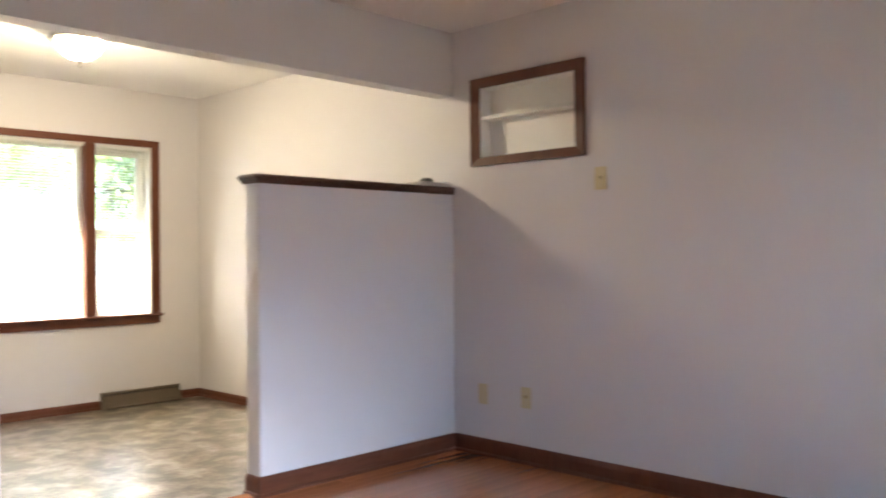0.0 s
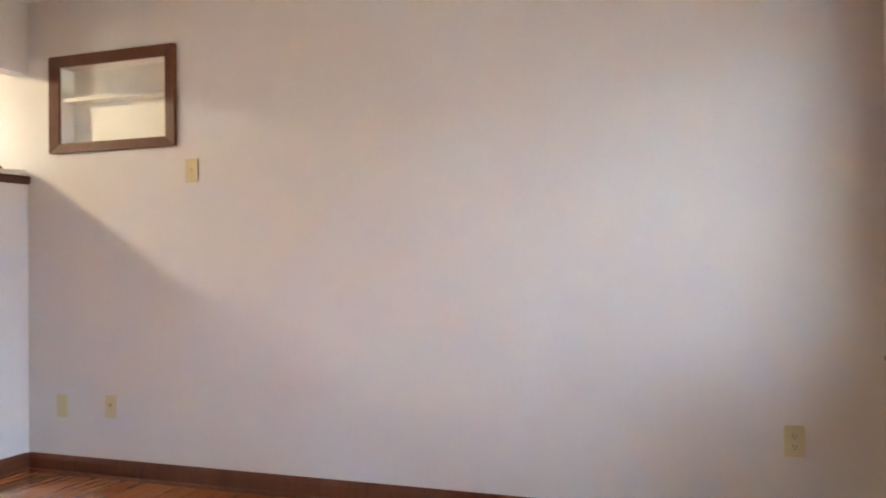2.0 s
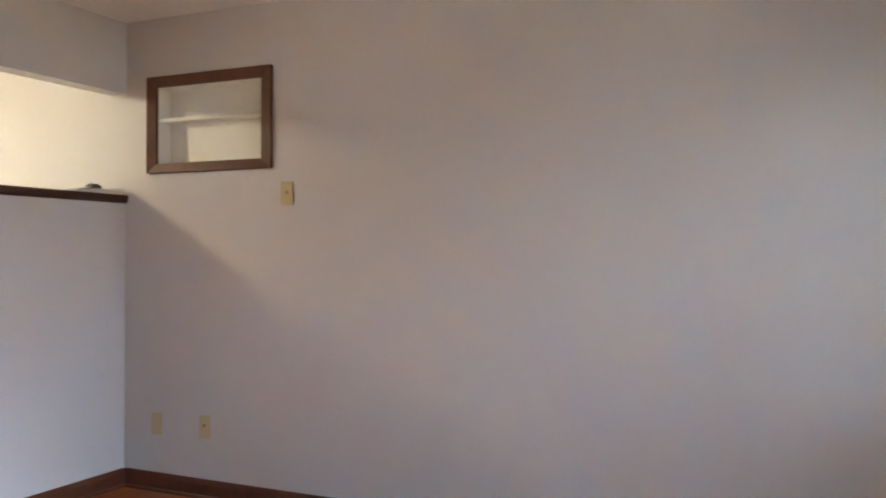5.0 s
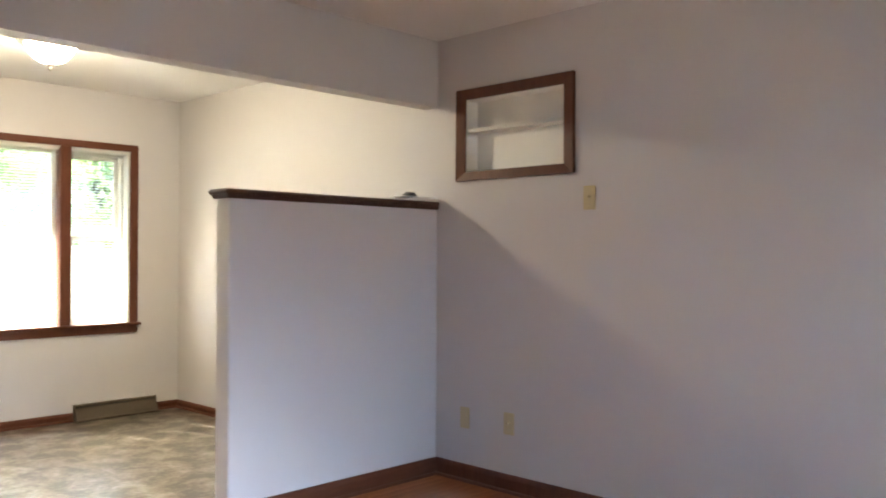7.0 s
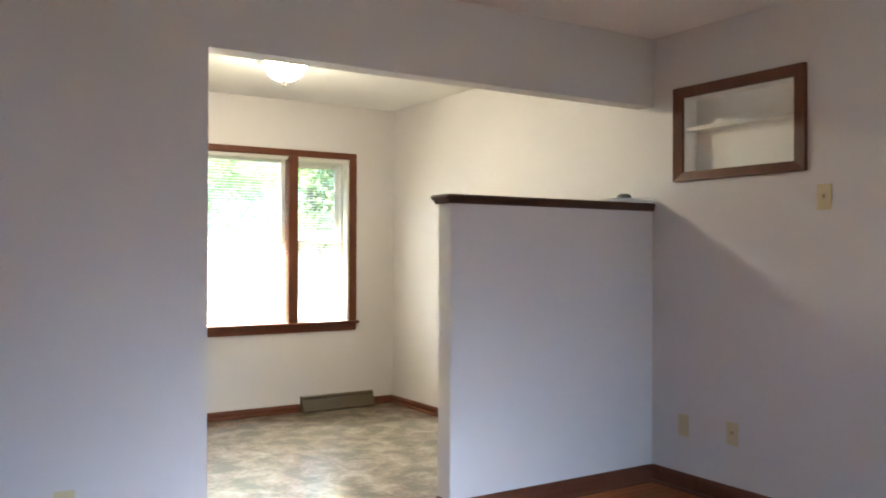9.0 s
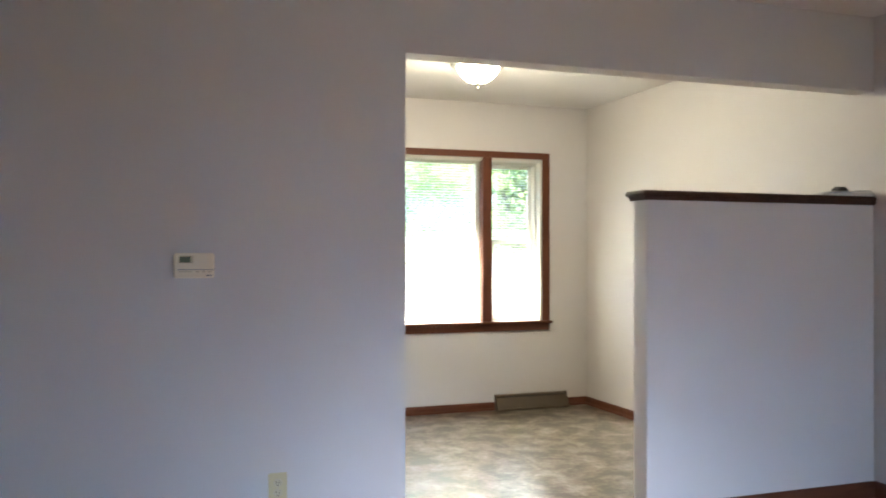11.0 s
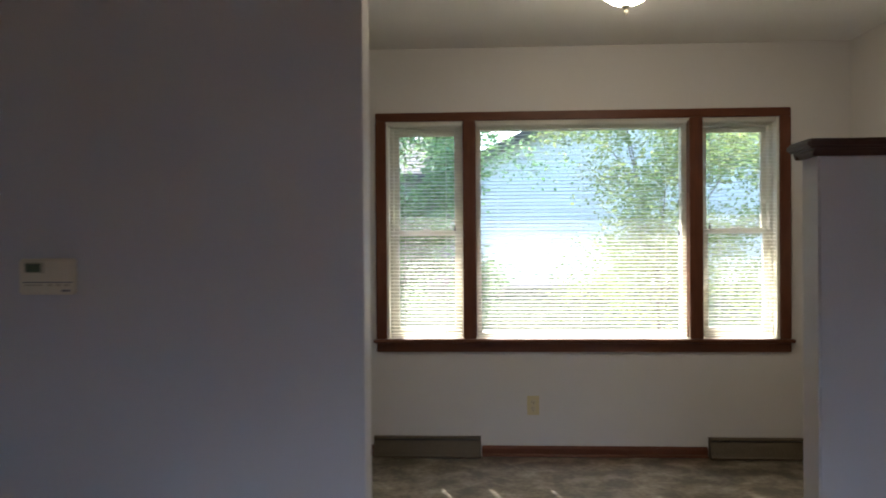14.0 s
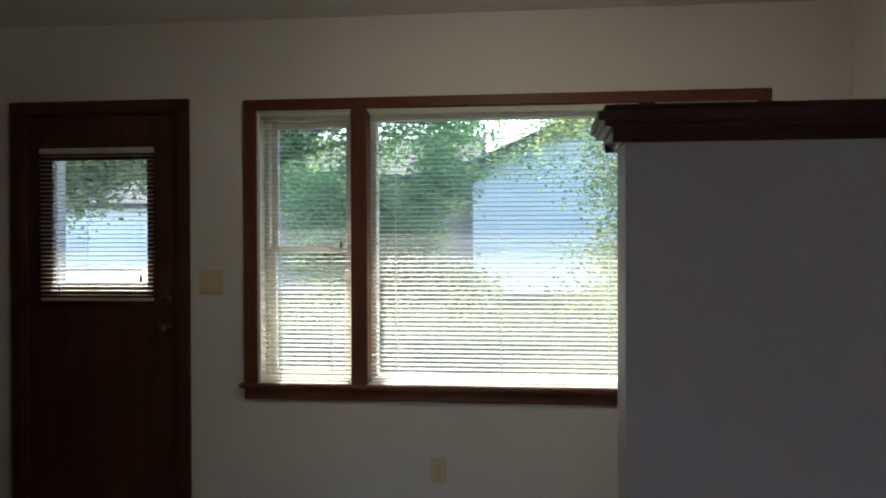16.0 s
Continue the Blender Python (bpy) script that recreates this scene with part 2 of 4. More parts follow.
def lathe(bm, profile, at, seg=32, axis="z"):
    """A turned body from (radius, height) pairs."""
    rings = []
    for r, h in profile:
        ring = []
        for i in range(seg):
            a = 2 * math.pi * i / seg
            p = (r * math.cos(a), r * math.sin(a), h) if axis == "z" else (r * math.cos(a), h, r * math.sin(a)) if axis == "y" else (h, r * math.cos(a), r * math.sin(a))
            ring.append(bm.verts.new(Vector(p) + Vector(at)))
        rings.append(ring)
    for a, b in zip(rings, rings[1:]):
        for i in range(seg):
            bm.faces.new((a[i], a[(i + 1) % seg], b[(i + 1) % seg], b[i]))
    for ring in (rings[0], rings[-1]):
        bm.faces.new(ring)
    bmesh.ops.recalc_face_normals(bm, faces=bm.faces)
    return bm


def tube(bm, pts, radii, seg=8):
    rings = []
    for i, p in enumerate(pts):
        d = (Vector(pts[min(i + 1, len(pts) - 1)]) - Vector(pts[max(i - 1, 0)])).normalized()
        q = d.to_track_quat("Z", "Y")
        rings.append([bm.verts.new(Vector(p) + q @ Vector((radii[i] * math.cos(2 * math.pi * k / seg), radii[i] * math.sin(2 * math.pi * k / seg), 0))) for k in range(seg)])
    for a, b in zip(rings, rings[1:]):
        for k in range(seg):
            bm.faces.new((a[k], a[(k + 1) % seg], b[(k + 1) % seg], b[k]))
    bm.faces.new(rings[0][::-1])
    bm.faces.new(rings[-1])
    return bm


def extrude_profile(bm, prof, axis, a, b):
    """A closed 2D outline drawn out along x (outline in y, z) or y (outline in x, z)."""
    def p(u, v, w):
        return (w, u, v) if axis == "x" else (u, w, v)
    r0 = [bm.verts.new(p(u, v, a)) for u, v in prof]
    r1 = [bm.verts.new(p(u, v, b)) for u, v in prof]
    k = len(prof)
    for i in range(k):
        bm.faces.new((r0[i], r0[(i + 1) % k], r1[(i + 1) % k], r1[i]))
    bm.faces.new(r0)
    bm.faces.new(r1)
    bmesh.ops.recalc_face_normals(bm, faces=bm.faces)
    return bm


def mesh_of(name, bm, material, smooth=False):
    me = bpy.data.meshes.new(name)
    bm.to_mesh(me)
    bm.free()
    me.materials.append(material)
    if smooth:
        for p in me.polygons:
            p.use_smooth = True
    return me


def part(name, bm, material, parent=None, label="", smooth=False):
    ob = new(name, mesh_of(name, bm, material, smooth))
    ob.parent = parent
    if label:
        tagged(ob, label)
    return ob


def thing(name, label, category, at=(0, 0, 0), group="", kind=""):
    ob = new(name)
    ob.location = at
    ob.empty_display_size = 0.1
    return tagged(ob, label, category, group, kind)


def wall(name, axis, n0, n1, u0, u1, v0, v1, holes=(), material=None, label="", category="wall"):
    """A thick wall, with rectangular openings (u0, u1, v0, v1) through it."""
    us = sorted({u0, u1, *[h[0] for h in holes], *[h[1] for h in holes]})
    vs = sorted({v0, v1, *[h[2] for h in holes], *[h[3] for h in holes]})
    us, vs = [u for u in us if u0 <= u <= u1], [v for v in vs if v0 <= v <= v1]
    def solid(i, j):
        if not (0 <= i < len(us) - 1 and 0 <= j < len(vs) - 1):
            return False
        cu, cv = (us[i] + us[i + 1]) / 2, (vs[j] + vs[j + 1]) / 2
        return not any(h[0] < cu < h[1] and h[2] < cv < h[3] for h in holes)
    bm, made = bmesh.new(), {}
    def vert(i, j, k):
        if (i, j, k) not in made:
            n = (n0, n1)[k]
            made[i, j, k] = bm.verts.new((n, us[i], vs[j]) if axis == "x" else (us[i], n, vs[j]))
        return made[i, j, k]
    for i in range(len(us) - 1):
        for j in range(len(vs) - 1):
            if not solid(i, j):
                continue
            for k in (0, 1):
                bm.faces.new([vert(i, j, k), vert(i + 1, j, k), vert(i + 1, j + 1, k), vert(i, j + 1, k)])
            for (di, dj), (p, q) in {(-1, 0): ((0, 0), (0, 1)), (1, 0): ((1, 0), (1, 1)), (0, -1): ((0, 0), (1, 0)), (0, 1): ((0, 1), (1, 1))}.items():
                if not solid(i + di, j + dj):
                    bm.faces.new([vert(i + p[0], j + p[1], 0), vert(i + q[0], j + q[1], 0), vert(i + q[0], j + q[1], 1), vert(i + p[0], j + p[1], 1)])
    bmesh.ops.recalc_face_normals(bm, faces=bm.faces)
    return tagged(part(name, bm, material or WALL), label, category, kind="structure")


# Large structure. x = 0: long wall; y = 0: partition's living face; y = FAR: entry's window wall
H, FAR, FRONT, LEFT, ELEFT, THICK = 2.44, 2.868, -4.0, -6.2, -4.11, 0.112
DOOR_X0, DOOR_X1, DOOR_Z = -3.976, -3.166, 2.013
W1 = (-2.774, -0.46, 0.70, 2.003)        # entry window opening
W2 = (-2.80, -0.28, 0.74, 2.01)         # living window opening
NY0, NY1, NZ0, NZ1 = -0.885, -0.215, 1.682, 2.082   # niche
JAMB, HWX = -2.476, -1.333

wall("wall_east", "x", 0.0, 0.32, FRONT - 0.18, THICK, 0, H, [(NY0, NY1, NZ0, NZ1)], label="long white painted wall with a framed recess")
SKEW = -0.05 / (FAR - THICK)            # the entry's side wall runs a little out of square
ew = wall("wall_east_entry", "x", 0.0, 0.32, THICK, FAR, 0, H, label="white painted side wall of the entry room")
for v in ew.data.vertices:
    if v.co.x < 0.1:
        v.co.x += SKEW * (v.co.y - THICK)
wall("wall_partition", "y", 0, THICK, LEFT, 0, 0, H, [(JAMB, 0, -1, 2.064)], label="white partition wall with a wide opening and header")
wall("wall_north", "y", FAR, FAR + 0.17, ELEFT - 0.15, 0.32, 0, H, [W1, (DOOR_X0, DOOR_X1, -1, DOOR_Z)], label="white exterior wall with window and entry door")
wall("wall_entry_west", "x", ELEFT - 0.15, ELEFT, THICK, FAR, 0, H, [(1.93, 2.77, -1, 2.02)], label="white side wall of the entry with a doorway")
wall("wall_south", "y", FRONT - 0.18, FRONT, LEFT - 0.15, 0, 0, H, [W2], label="white front wall with windows")
wall("wall_west", "x", LEFT - 0.15, LEFT, FRONT, THICK, 0, H, label="white end wall of the living room")
half = part("half_wall", bx(HWX, 0, 0.0, THICK, 0, 1.494, 0.004, 2), WALL)
tagged(half, "white painted half wall beside the opening", "half wall", kind="structure")
tagged(part("ceiling", bx(LEFT - 0.15, 0.32, FRONT - 0.18, FAR + 0.17, H, H + 0.15, 0), CEIL), "white painted ceiling", "ceiling", kind="structure")
tagged(part("roof_eave", bx(LEFT - 0.6, 0.9, FRONT - 0.8, FRONT - 0.18, H - 0.02, H + 0.16, 0.01), FASCIA), "dark overhanging roof eave outside", "roof", kind="structure")
tagged(part("roof_eave", bx(LEFT - 0.6, 0.9, FAR + 0.17, FAR + 1.05, H - 0.02, H + 0.16, 0.01), FASCIA), "dark overhanging roof eave outside", "roof", kind="structure")
tagged(part("floor_slab", bx(LEFT - 0.15, 0.32, FRONT - 0.18, FAR + 0.17, -0.20, -0.022, 0), SUBFLOOR), "dark subfloor under both rooms", "floor", kind="structure")
floor_entry = tagged(part("floor_entry", bx(ELEFT, 0.0, 0.06, FAR, -0.021, -0.002, 0), VINYL), "mottled brown and grey sheet vinyl floor", "floor", kind="structure")
tagged(part("wall_closet", bx(ELEFT - 0.9, ELEFT - 0.86, 1.5, FAR, 0, H, 0), WALL), "plain wall behind the side doorway", "wall", kind="structure")

# niche back, shelf and frame
tagged(part("niche_back", bx(0.092, 0.14, NY0 - 0.02, NY1 + 0.02, NZ0 - 0.02, NZ1 + 0.02, 0), NICHEWHITE), "white back panel of the wall recess", "panel", kind="structure")
niche = thing("wall_niche", "recessed wall shelf framed in brown stained wood", "niche", (0, -0.55, NZ0))
def rel(ob, parent):
    ob.parent = parent
    ob.matrix_parent_inverse = Matrix.Translation(parent.location).inverted()
    return ob
FO = 0.058


def mitred(inner, outer, side):
    """One side of a picture-frame moulding in the plane of the long wall: sloped face, corners cut at 45 degrees."""
    (a0, a1, c0, c1), (b0, b1, d0, d1) = inner, outer
    ends = {"top": ((a0, c1), (a1, c1), (b1, d1), (b0, d1)), "bottom": ((a1, c0), (a0, c0), (b0, d0), (b1, d0)),
            "south": ((a0, c0), (a0, c1), (b0, d1), (b0, d0)), "north": ((a1, c1), (a1, c0), (b1, d0), (b1, d1))}[side]
    bm = bmesh.new()
    lo = [bm.verts.new((0.0012, y, z)) for y, z in ends]
    hi = [bm.verts.new((x, y, z)) for (y, z), x in zip(ends, (-0.013, -0.013, -0.022, -0.022))]
    for q in range(4):
        bm.faces.new((lo[q], lo[(q + 1) % 4], hi[(q + 1) % 4], hi[q]))
    bm.faces.new(lo)
    bm.faces.new(hi)
    bmesh.ops.recalc_face_normals(bm, faces=bm.faces)
    return bevel(bm, 0.003, 2)


for side in ("top", "bottom", "south", "north"):
    rel(part("frame_" + ("side" if side in ("south", "north") else side), mitred((NY0 + 0.006, NY1 - 0.006, NZ0 + 0.004, NZ1 - 0.004), (NY0 - FO, NY1 + FO, NZ0 - 0.046, NZ1 + 0.052), side), TRIM), niche)
for a in ((NY0 + 0.0003, NY0 + 0.006, NZ0 + 0.006, NZ1 - 0.006), (NY1 - 0.006, NY1 - 0.0003, NZ0 + 0.006, NZ1 - 0.006), (NY0 + 0.0003, NY1 - 0.0003, NZ0 + 0.0003, NZ0 + 0.006), (NY0 + 0.0003, NY1 - 0.0003, NZ1 - 0.006, NZ1 - 0.0003)):
    rel(part("lining_board", bx(0.0015, 0.0915, *a, 0), NICHEWHITE), niche)
rel(part("shelf", bx(0.008, 0.091, NY0 + 0.007, NY1 - 0.007, 1.902, 1.920, 0.002), PLASTIC, None, "white painted shelf board"), niche)


# trim
def skirting(axis, n, side, a, b, h=0.094, t=0.014, label="brown stained wooden baseboard"):
    prof = [(n, 0.0), (n + side * t, 0.0), (n + side * t, h * 0.72), (n + side * t * 0.75, h * 0.85), (n + side * t * 0.45, h * 0.96), (n + side * t * 0.2, h), (n, h)]
    ob = part("baseboard", extrude_profile(bmesh.new(), prof, axis, a, b), TRIM_H if axis == "x" else TRIM)
    tagged(ob, label, "baseboard", kind="structure")
    shoe = [(n + side * t, 0.0), (n + side * (t + 0.012), 0.0), (n + side * (t + 0.011), 0.008), (n + side * (t + 0.006), 0.014), (n + side * t, 0.016)]
    return ob, part("shoe_moulding", extrude_profile(bmesh.new(), shoe, axis, a, b), TRIM_H if axis == "x" else TRIM, ob)


skirting("y", 0, -1, FRONT + 0.014, -0.0)
skirting("x", 0, -1, HWX - 0.014, -0.014)
skirting("y", HWX, -1, 0.0, THICK)
skirting("x", 0, -1, LEFT, JAMB)
skirting("x", FRONT, 1, LEFT, 0)
skirting("y", LEFT, 1, FRONT, 0)
EB = 0.062
skirting("x", FAR, -1, -3.105, -2.86, EB)
skirting("x", FAR, -1, -2.21, -0.88, EB)
skirting("x", FAR, -1, -0.25, -0.048, EB)
for ob in skirting("y", 0, -1, THICK, FAR, EB):
    for v in ob.data.vertices:
        v.co.x += SKEW * (v.co.y - THICK)
skirting("x", THICK, 1, HWX, -0.003, EB)
strip = part("threshold", extrude_profile(bmesh.new(), [(0.02, -0.004), (0.10, -0.004), (0.09, 0.006), (0.075, 0.010), (0.045, 0.010), (0.03, 0.006)], "x", JAMB, HWX - 0.03), OAK)
tagged(strip, "wooden transition strip between hardwood and vinyl", "threshold", kind="structure")

# half-wall cap with a cove under it
cap = thing("half_wall_cap", "dark brown moulded wooden cap on the half wall", "ledge", (-0.7, 0.05, 1.494))
bmc = bmesh.new()
box(bmc, -1.366, -0.001, -0.025, 0.137, 1.504, 1.529)
rel(part("board", bevel(bmc, 0.007, 3), CAPWOOD), cap)
cove = [(-0.018, 1.5035), (-0.017, 1.499), (-0.010, 1.494), (-0.005, 1.487), (-0.001, 1.486), (-0.001, 1.5035)]
rel(part("cove", extrude_profile(bmesh.new(), cove, "x", HWX - 0.016, -0.001), CAPWOOD), cap)
rel(part("cove", extrude_profile(bmesh.new(), [(THICK - y, z) for y, z in cove], "x", HWX - 0.016, -0.003), CAPWOOD), cap)
rel(part("cove", extrude_profile(bmesh.new(), [(HWX + y, z) for y, z in cove], "y", -0.006, THICK + 0.006), CAPWOOD), cap)


# windows
def sash(parent, x0, x1, z0, z1, y, w=0.045, d=0.03, wb=None):
    """One glazed vinyl sash: two stiles, two rails, one pane."""
    wb = wb or w
    s = part("sash", bx(x0, x0 + w, y, y + d, z0, z1, 0.004), PLASTIC, None)
    rel(s, parent)
    for a in ((x1 - w, x1, z0, z1), (x0 + w, x1 - w, z0, z0 + wb), (x0 + w, x1 - w, z1 - w, z1)):
        part("stile" if a[2] == z0 and a[3] == z1 else "rail", bx(a[0], a[1], y + 0.001, y + d - 0.001, a[2], a[3], 0.004), PLASTIC, s)
    p = part("pane", bx(x0 + w - 0.006, x1 - w + 0.006, y + d / 2 - 0.002, y + d / 2 + 0.002, z0 + wb - 0.006, z1 - w + 0.006, 0), GLASS, s)
    p.visible_shadow = False
    return s


def wood_casing(win, x0, x1, z0, z1, yin, s, mull=(), cw=0.064):
    """Stained casing, stool and apron round an opening; s: +1 where outside lies towards +y."""
    f = yin - s * 0.018
    for a, b, c, d, nm in ((x0 - cw, x1 + cw, z1, z1 + 0.052, "head_casing"), (x0 - cw, x0, z0, z1, "side_casing"), (x1, x1 + cw, z0, z1, "side_casing")):
        rel(part(nm, bx(a, b, *sorted((f, yin)), c, d, 0.004), TRIM_H if nm[0] == "h" else TRIM), win)
    for a, b in mull:
        rel(part("mullion", bx(a, b, *sorted((yin - s * 0.014, yin + s * 0.12)), z0, z1, 0.004), TRIM), win)
    bm = bmesh.new()
    box(bm, x0 - cw - 0.018, x1 + cw + 0.018, *sorted((yin - s * 0.045, yin - s * 0.0005)), z0 - 0.022, z0)
    rel(part("stool", bevel(bm, 0.006, 3), TRIM_H), win)
    rel(part("inner_sill", bx(x0, x1, *sorted((yin, yin + s * 0.17)), z0 - 0.02, z0 - 0.0005, 0.002), TRIM_H), win)
    rel(part("apron", bx(x0 - cw, x1 + cw, *sorted((yin - s * 0.016, yin - s * 0.0005)), z0 - 0.078, z0 - 0.0225, 0.004), TRIM_H), win)
    for a, b, c, d in ((x0, x0 + 0.012, z0, z1), (x1 - 0.012, x1, z0, z1), (x0 + 0.012, x1 - 0.012, z1 - 0.012, z1)):
        rel(part("jamb_liner", bx(a, b, *sorted((yin + s * 0.001, yin + s * 0.165)), c, d, 0), PLASTIC), win)


def double_hung(win, x0, x1, z0, z1, y, s):
    mid = (z0 + z1) / 2 - 0.01
    for a, b, c, d in ((x0, x0 + 0.022, z0, z1), (x1 - 0.022, x1, z0, z1), (x0 + 0.022, x1 - 0.022, z0, z0 + 0.025), (x0 + 0.022, x1 - 0.022, z1 - 0.03, z1)):
        rel(part("window_frame", bx(a, b, *sorted((y - s * 0.01, y + s * 0.07)), c, d, 0.003), PLASTIC), win)
    sash(win, x0 + 0.022, x1 - 0.022, mid - 0.018, z1 - 0.03, y + (0.035 if s > 0 else -0.065), 0.032)
    sash(win, x0 + 0.022, x1 - 0.022, z0 + 0.025, mid + 0.018, y + (0.0 if s > 0 else -0.03), 0.032)
    lock = bmesh.new()
    box(lock, (x0 + x1) / 2 - 0.025, (x0 + x1) / 2 + 0.025, *sorted((y - s * 0.012, y + s * 0.02)), mid + 0.018, mid + 0.026)
    rel(part("sash_lock", bevel(lock, 0.003), PLASTIC), win)


M1, M2 = (-2.314, -2.237), (-0.979, -0.902)
win1 = thing("window_1", "three-part window with brown stained wood casing", "window", ((W1[0] + W1[1]) / 2, FAR, W1[2]), kind="structure")
wood_casing(win1, *W1, FAR, 1, (M1, M2))
double_hung(win1, W1[0] + 0.012, M1[0], W1[2], W1[3] - 0.012, FAR + 0.085, 1)
double_hung(win1, M2[1], W1[1] - 0.012, W1[2], W1[3] - 0.012, FAR + 0.085, 1)
for a, b, c, d in ((M1[1], M1[1] + 0.03, W1[2], W1[3] - 0.012), (M2[0] - 0.03, M2[0], W1[2], W1[3] - 0.012), (M1[1] + 0.03, M2[0] - 0.03, W1[2], W1[2] + 0.03), (M1[1] + 0.03, M2[0] - 0.03, W1[3] - 0.045, W1[3] - 0.012)):
    rel(part("window_frame", bx(a, b, FAR + 0.07, FAR + 0.15, c, d, 0.004), PLASTIC), win1)
pp = rel(part("pane", bx(M1[1] + 0.026, M2[0] - 0.026, FAR + 0.11, FAR + 0.115, W1[2] + 0.026, W1[3] - 0.04, 0), GLASS), win1)
pp.visible_shadow = False

win2 = thing("window_2", "wide two-part window with brown stained wood casing", "window", ((W2[0] + W2[1]) / 2, FRONT, W2[2]), kind="structure")
M3 = (-1.255, -1.175)
wood_casing(win2, *W2, FRONT, -1, (M3,))
rel(part("pane", bx(W2[0] + 0.012, M3[0], FRONT - 0.115, FRONT - 0.11, W2[2], W2[3] - 0.012, 0), GLASS), win2).visible_shadow = False
double_hung(win2, M3[1], W2[1] - 0.012, W2[2], W2[3] - 0.012, FRONT - 0.085, -1)


def slat_mesh(length, cords, w=0.025, crown=0.0022, t=0.0007):
    """A crowned slat with routed holes for its lift cords."""
    bm = bmesh.new()
    def strip(us, a, b):
        prof = [(u * w, crown * (1 - 4 * u * u)) for u in us]
        prof += [(u, v - t) for u, v in reversed(prof)]
        extrude_profile(bm, prof, "x", a, b)
    x = -length / 2
    for c in cords:
        strip((-0.5, -0.25, 0, 0.25, 0.5), x, c - 0.008)
        strip((-0.5, -0.32), c - 0.008, c + 0.008)
        strip((0.32, 0.5), c - 0.008, c + 0.008)
        x = c + 0.008
    strip((-0.5, -0.25, 0, 0.25, 0.5), x, length / 2)
    return mesh_of("slat", bm, SLAT)


def blind(x0, x1, y, z0, z1, label, tilt=7, s=1, wand=None, wand_len=0.55, group="", tassel=None):
    """A venetian blind: headrail, slats on ladder cords, bottom rail, wand or pull cord. s: +1 where outside lies towards +y."""
    xm, pitch = (x0 + x1) / 2, 0.0212
    b = thing("window_blind", label, "blind", (xm, y, z1), group)
    rel(part("headrail", bx(x0, x1, y - 0.014, y + 0.014, z1 - 0.026, z1, 0.003), SLAT), b)
    rel(part("bottom_rail", bx(x0 + 0.004, x1 - 0.004, y - 0.012, y + 0.012, z0, z0 + 0.014, 0.004), SLAT), b)
    n = 3 if x1 - x0 > 0.9 else 2
    inset = 0.125 if n == 3 else 0.095
    cords = [x0 + inset + (x1 - x0 - 2 * inset) * i / (n - 1) for i in range(n)]
    me = slat_mesh(x1 - x0 - 0.008, [c - xm for c in cords])
    z, k = z1 - 0.04, 0
    while z > z0 + 0.022:
        o = new("slat", me)
        o.parent = b
        o.matrix_local = pose(0.0012 * math.sin(k * 2.1), 0, z - z1, s * (tilt + 0.7 * math.sin(k * 1.7)), 0, 0.10 * math.sin(k * 0.9))
        z -= pitch
        k += 1
    for cx in cords:
        for dy in (-0.0135, 0.0135):
            rel(part("ladder_cord", tube(bmesh.new(), [(cx, y + dy, z1 - 0.02), (cx, y + dy, z0 + 0.01)], [0.0008] * 2, 4), SLAT), b)
    if wand is not None:
        rel(part("tilt_wand", tube(bmesh.new(), [(wand, y - s * 0.022, z1 - 0.02), (wand, y - s * 0.024, z1 - 0.05), (wand, y - s * 0.024, z1 - wand_len)], [0.002, 0.0035, 0.0035], 6), SLAT), b)
    if tassel is not None:
        tx, tl = tassel
        rel(part("pull_cord", tube(bmesh.new(), [(tx, y - s * 0.02, z1 - 0.02), (tx, y - s * 0.02, z1 - tl)], [0.0012] * 2, 5), SLAT), b)
        rel(part("tassel", lathe(bmesh.new(), [(0.003, 0.0), (0.006, -0.008), (0.007, -0.03), (0.004, -0.034)], (tx, y - s * 0.02, z1 - tl), 10), ROSE if s < 0 else GREY), b)
    return b


BY = FAR + 0.017
blind(W1[0] + 0.016, M1[0] - 0.006, BY, W1[2] + 0.004, W1[3] - 0.003, "narrow white venetian blind, slats open, in window", group="entry blinds", tassel=(M1[0] - 0.05, 0.62))
blind(M1[1] + 0.008, M2[0] - 0.008, BY, W1[2] + 0.004, W1[3] - 0.003, "wide white venetian blind, slats open, in picture window", group="entry blinds", tassel=(M2[0] - 0.06, 0.66))
blind(M2[1] + 0.006, W1[1] - 0.016, BY, W1[2] + 0.004, W1[3] - 0.003, "narrow white venetian blind, slats open, in window", group="entry blinds", tassel=(M2[1] + 0.04, 0.62))
blind(M3[1] + 0.006, W2[1] - 0.014, FRONT - 0.03, W2[2] + 0.004, W2[3] - 0.014, "white venetian blind, slats open, in living room window", s=-1, group="living blinds", wand=W2[1] - 0.05, wand_len=0.60, tassel=(W2[1] - 0.42, 0.62))

# entry door: stained slab with a square light and its own blind
door = thing("door_1", "dark stained wooden entry door with a glazed light", "door", ((DOOR_X0 + DOOR_X1) / 2, FAR, 0), kind="structure")
GX0, GX1, GZ0, GZ1 = -3.838, -3.322, 1.159, 1.793
DY0, DY1 = FAR + 0.02, FAR + 0.062
bmd = bmesh.new()
for a in ((DOOR_X0 + 0.012, GX0, 0.012, DOOR_Z - 0.012), (GX1, DOOR_X1 - 0.012, 0.012, DOOR_Z - 0.012), (GX0, GX1, 0.012, GZ0), (GX0, GX1, GZ1, DOOR_Z - 0.012)):
    box(bmd, a[0], a[1], DY0, DY1, a[2], a[3])
rel(part("slab", bmd, DOORWOOD), door)
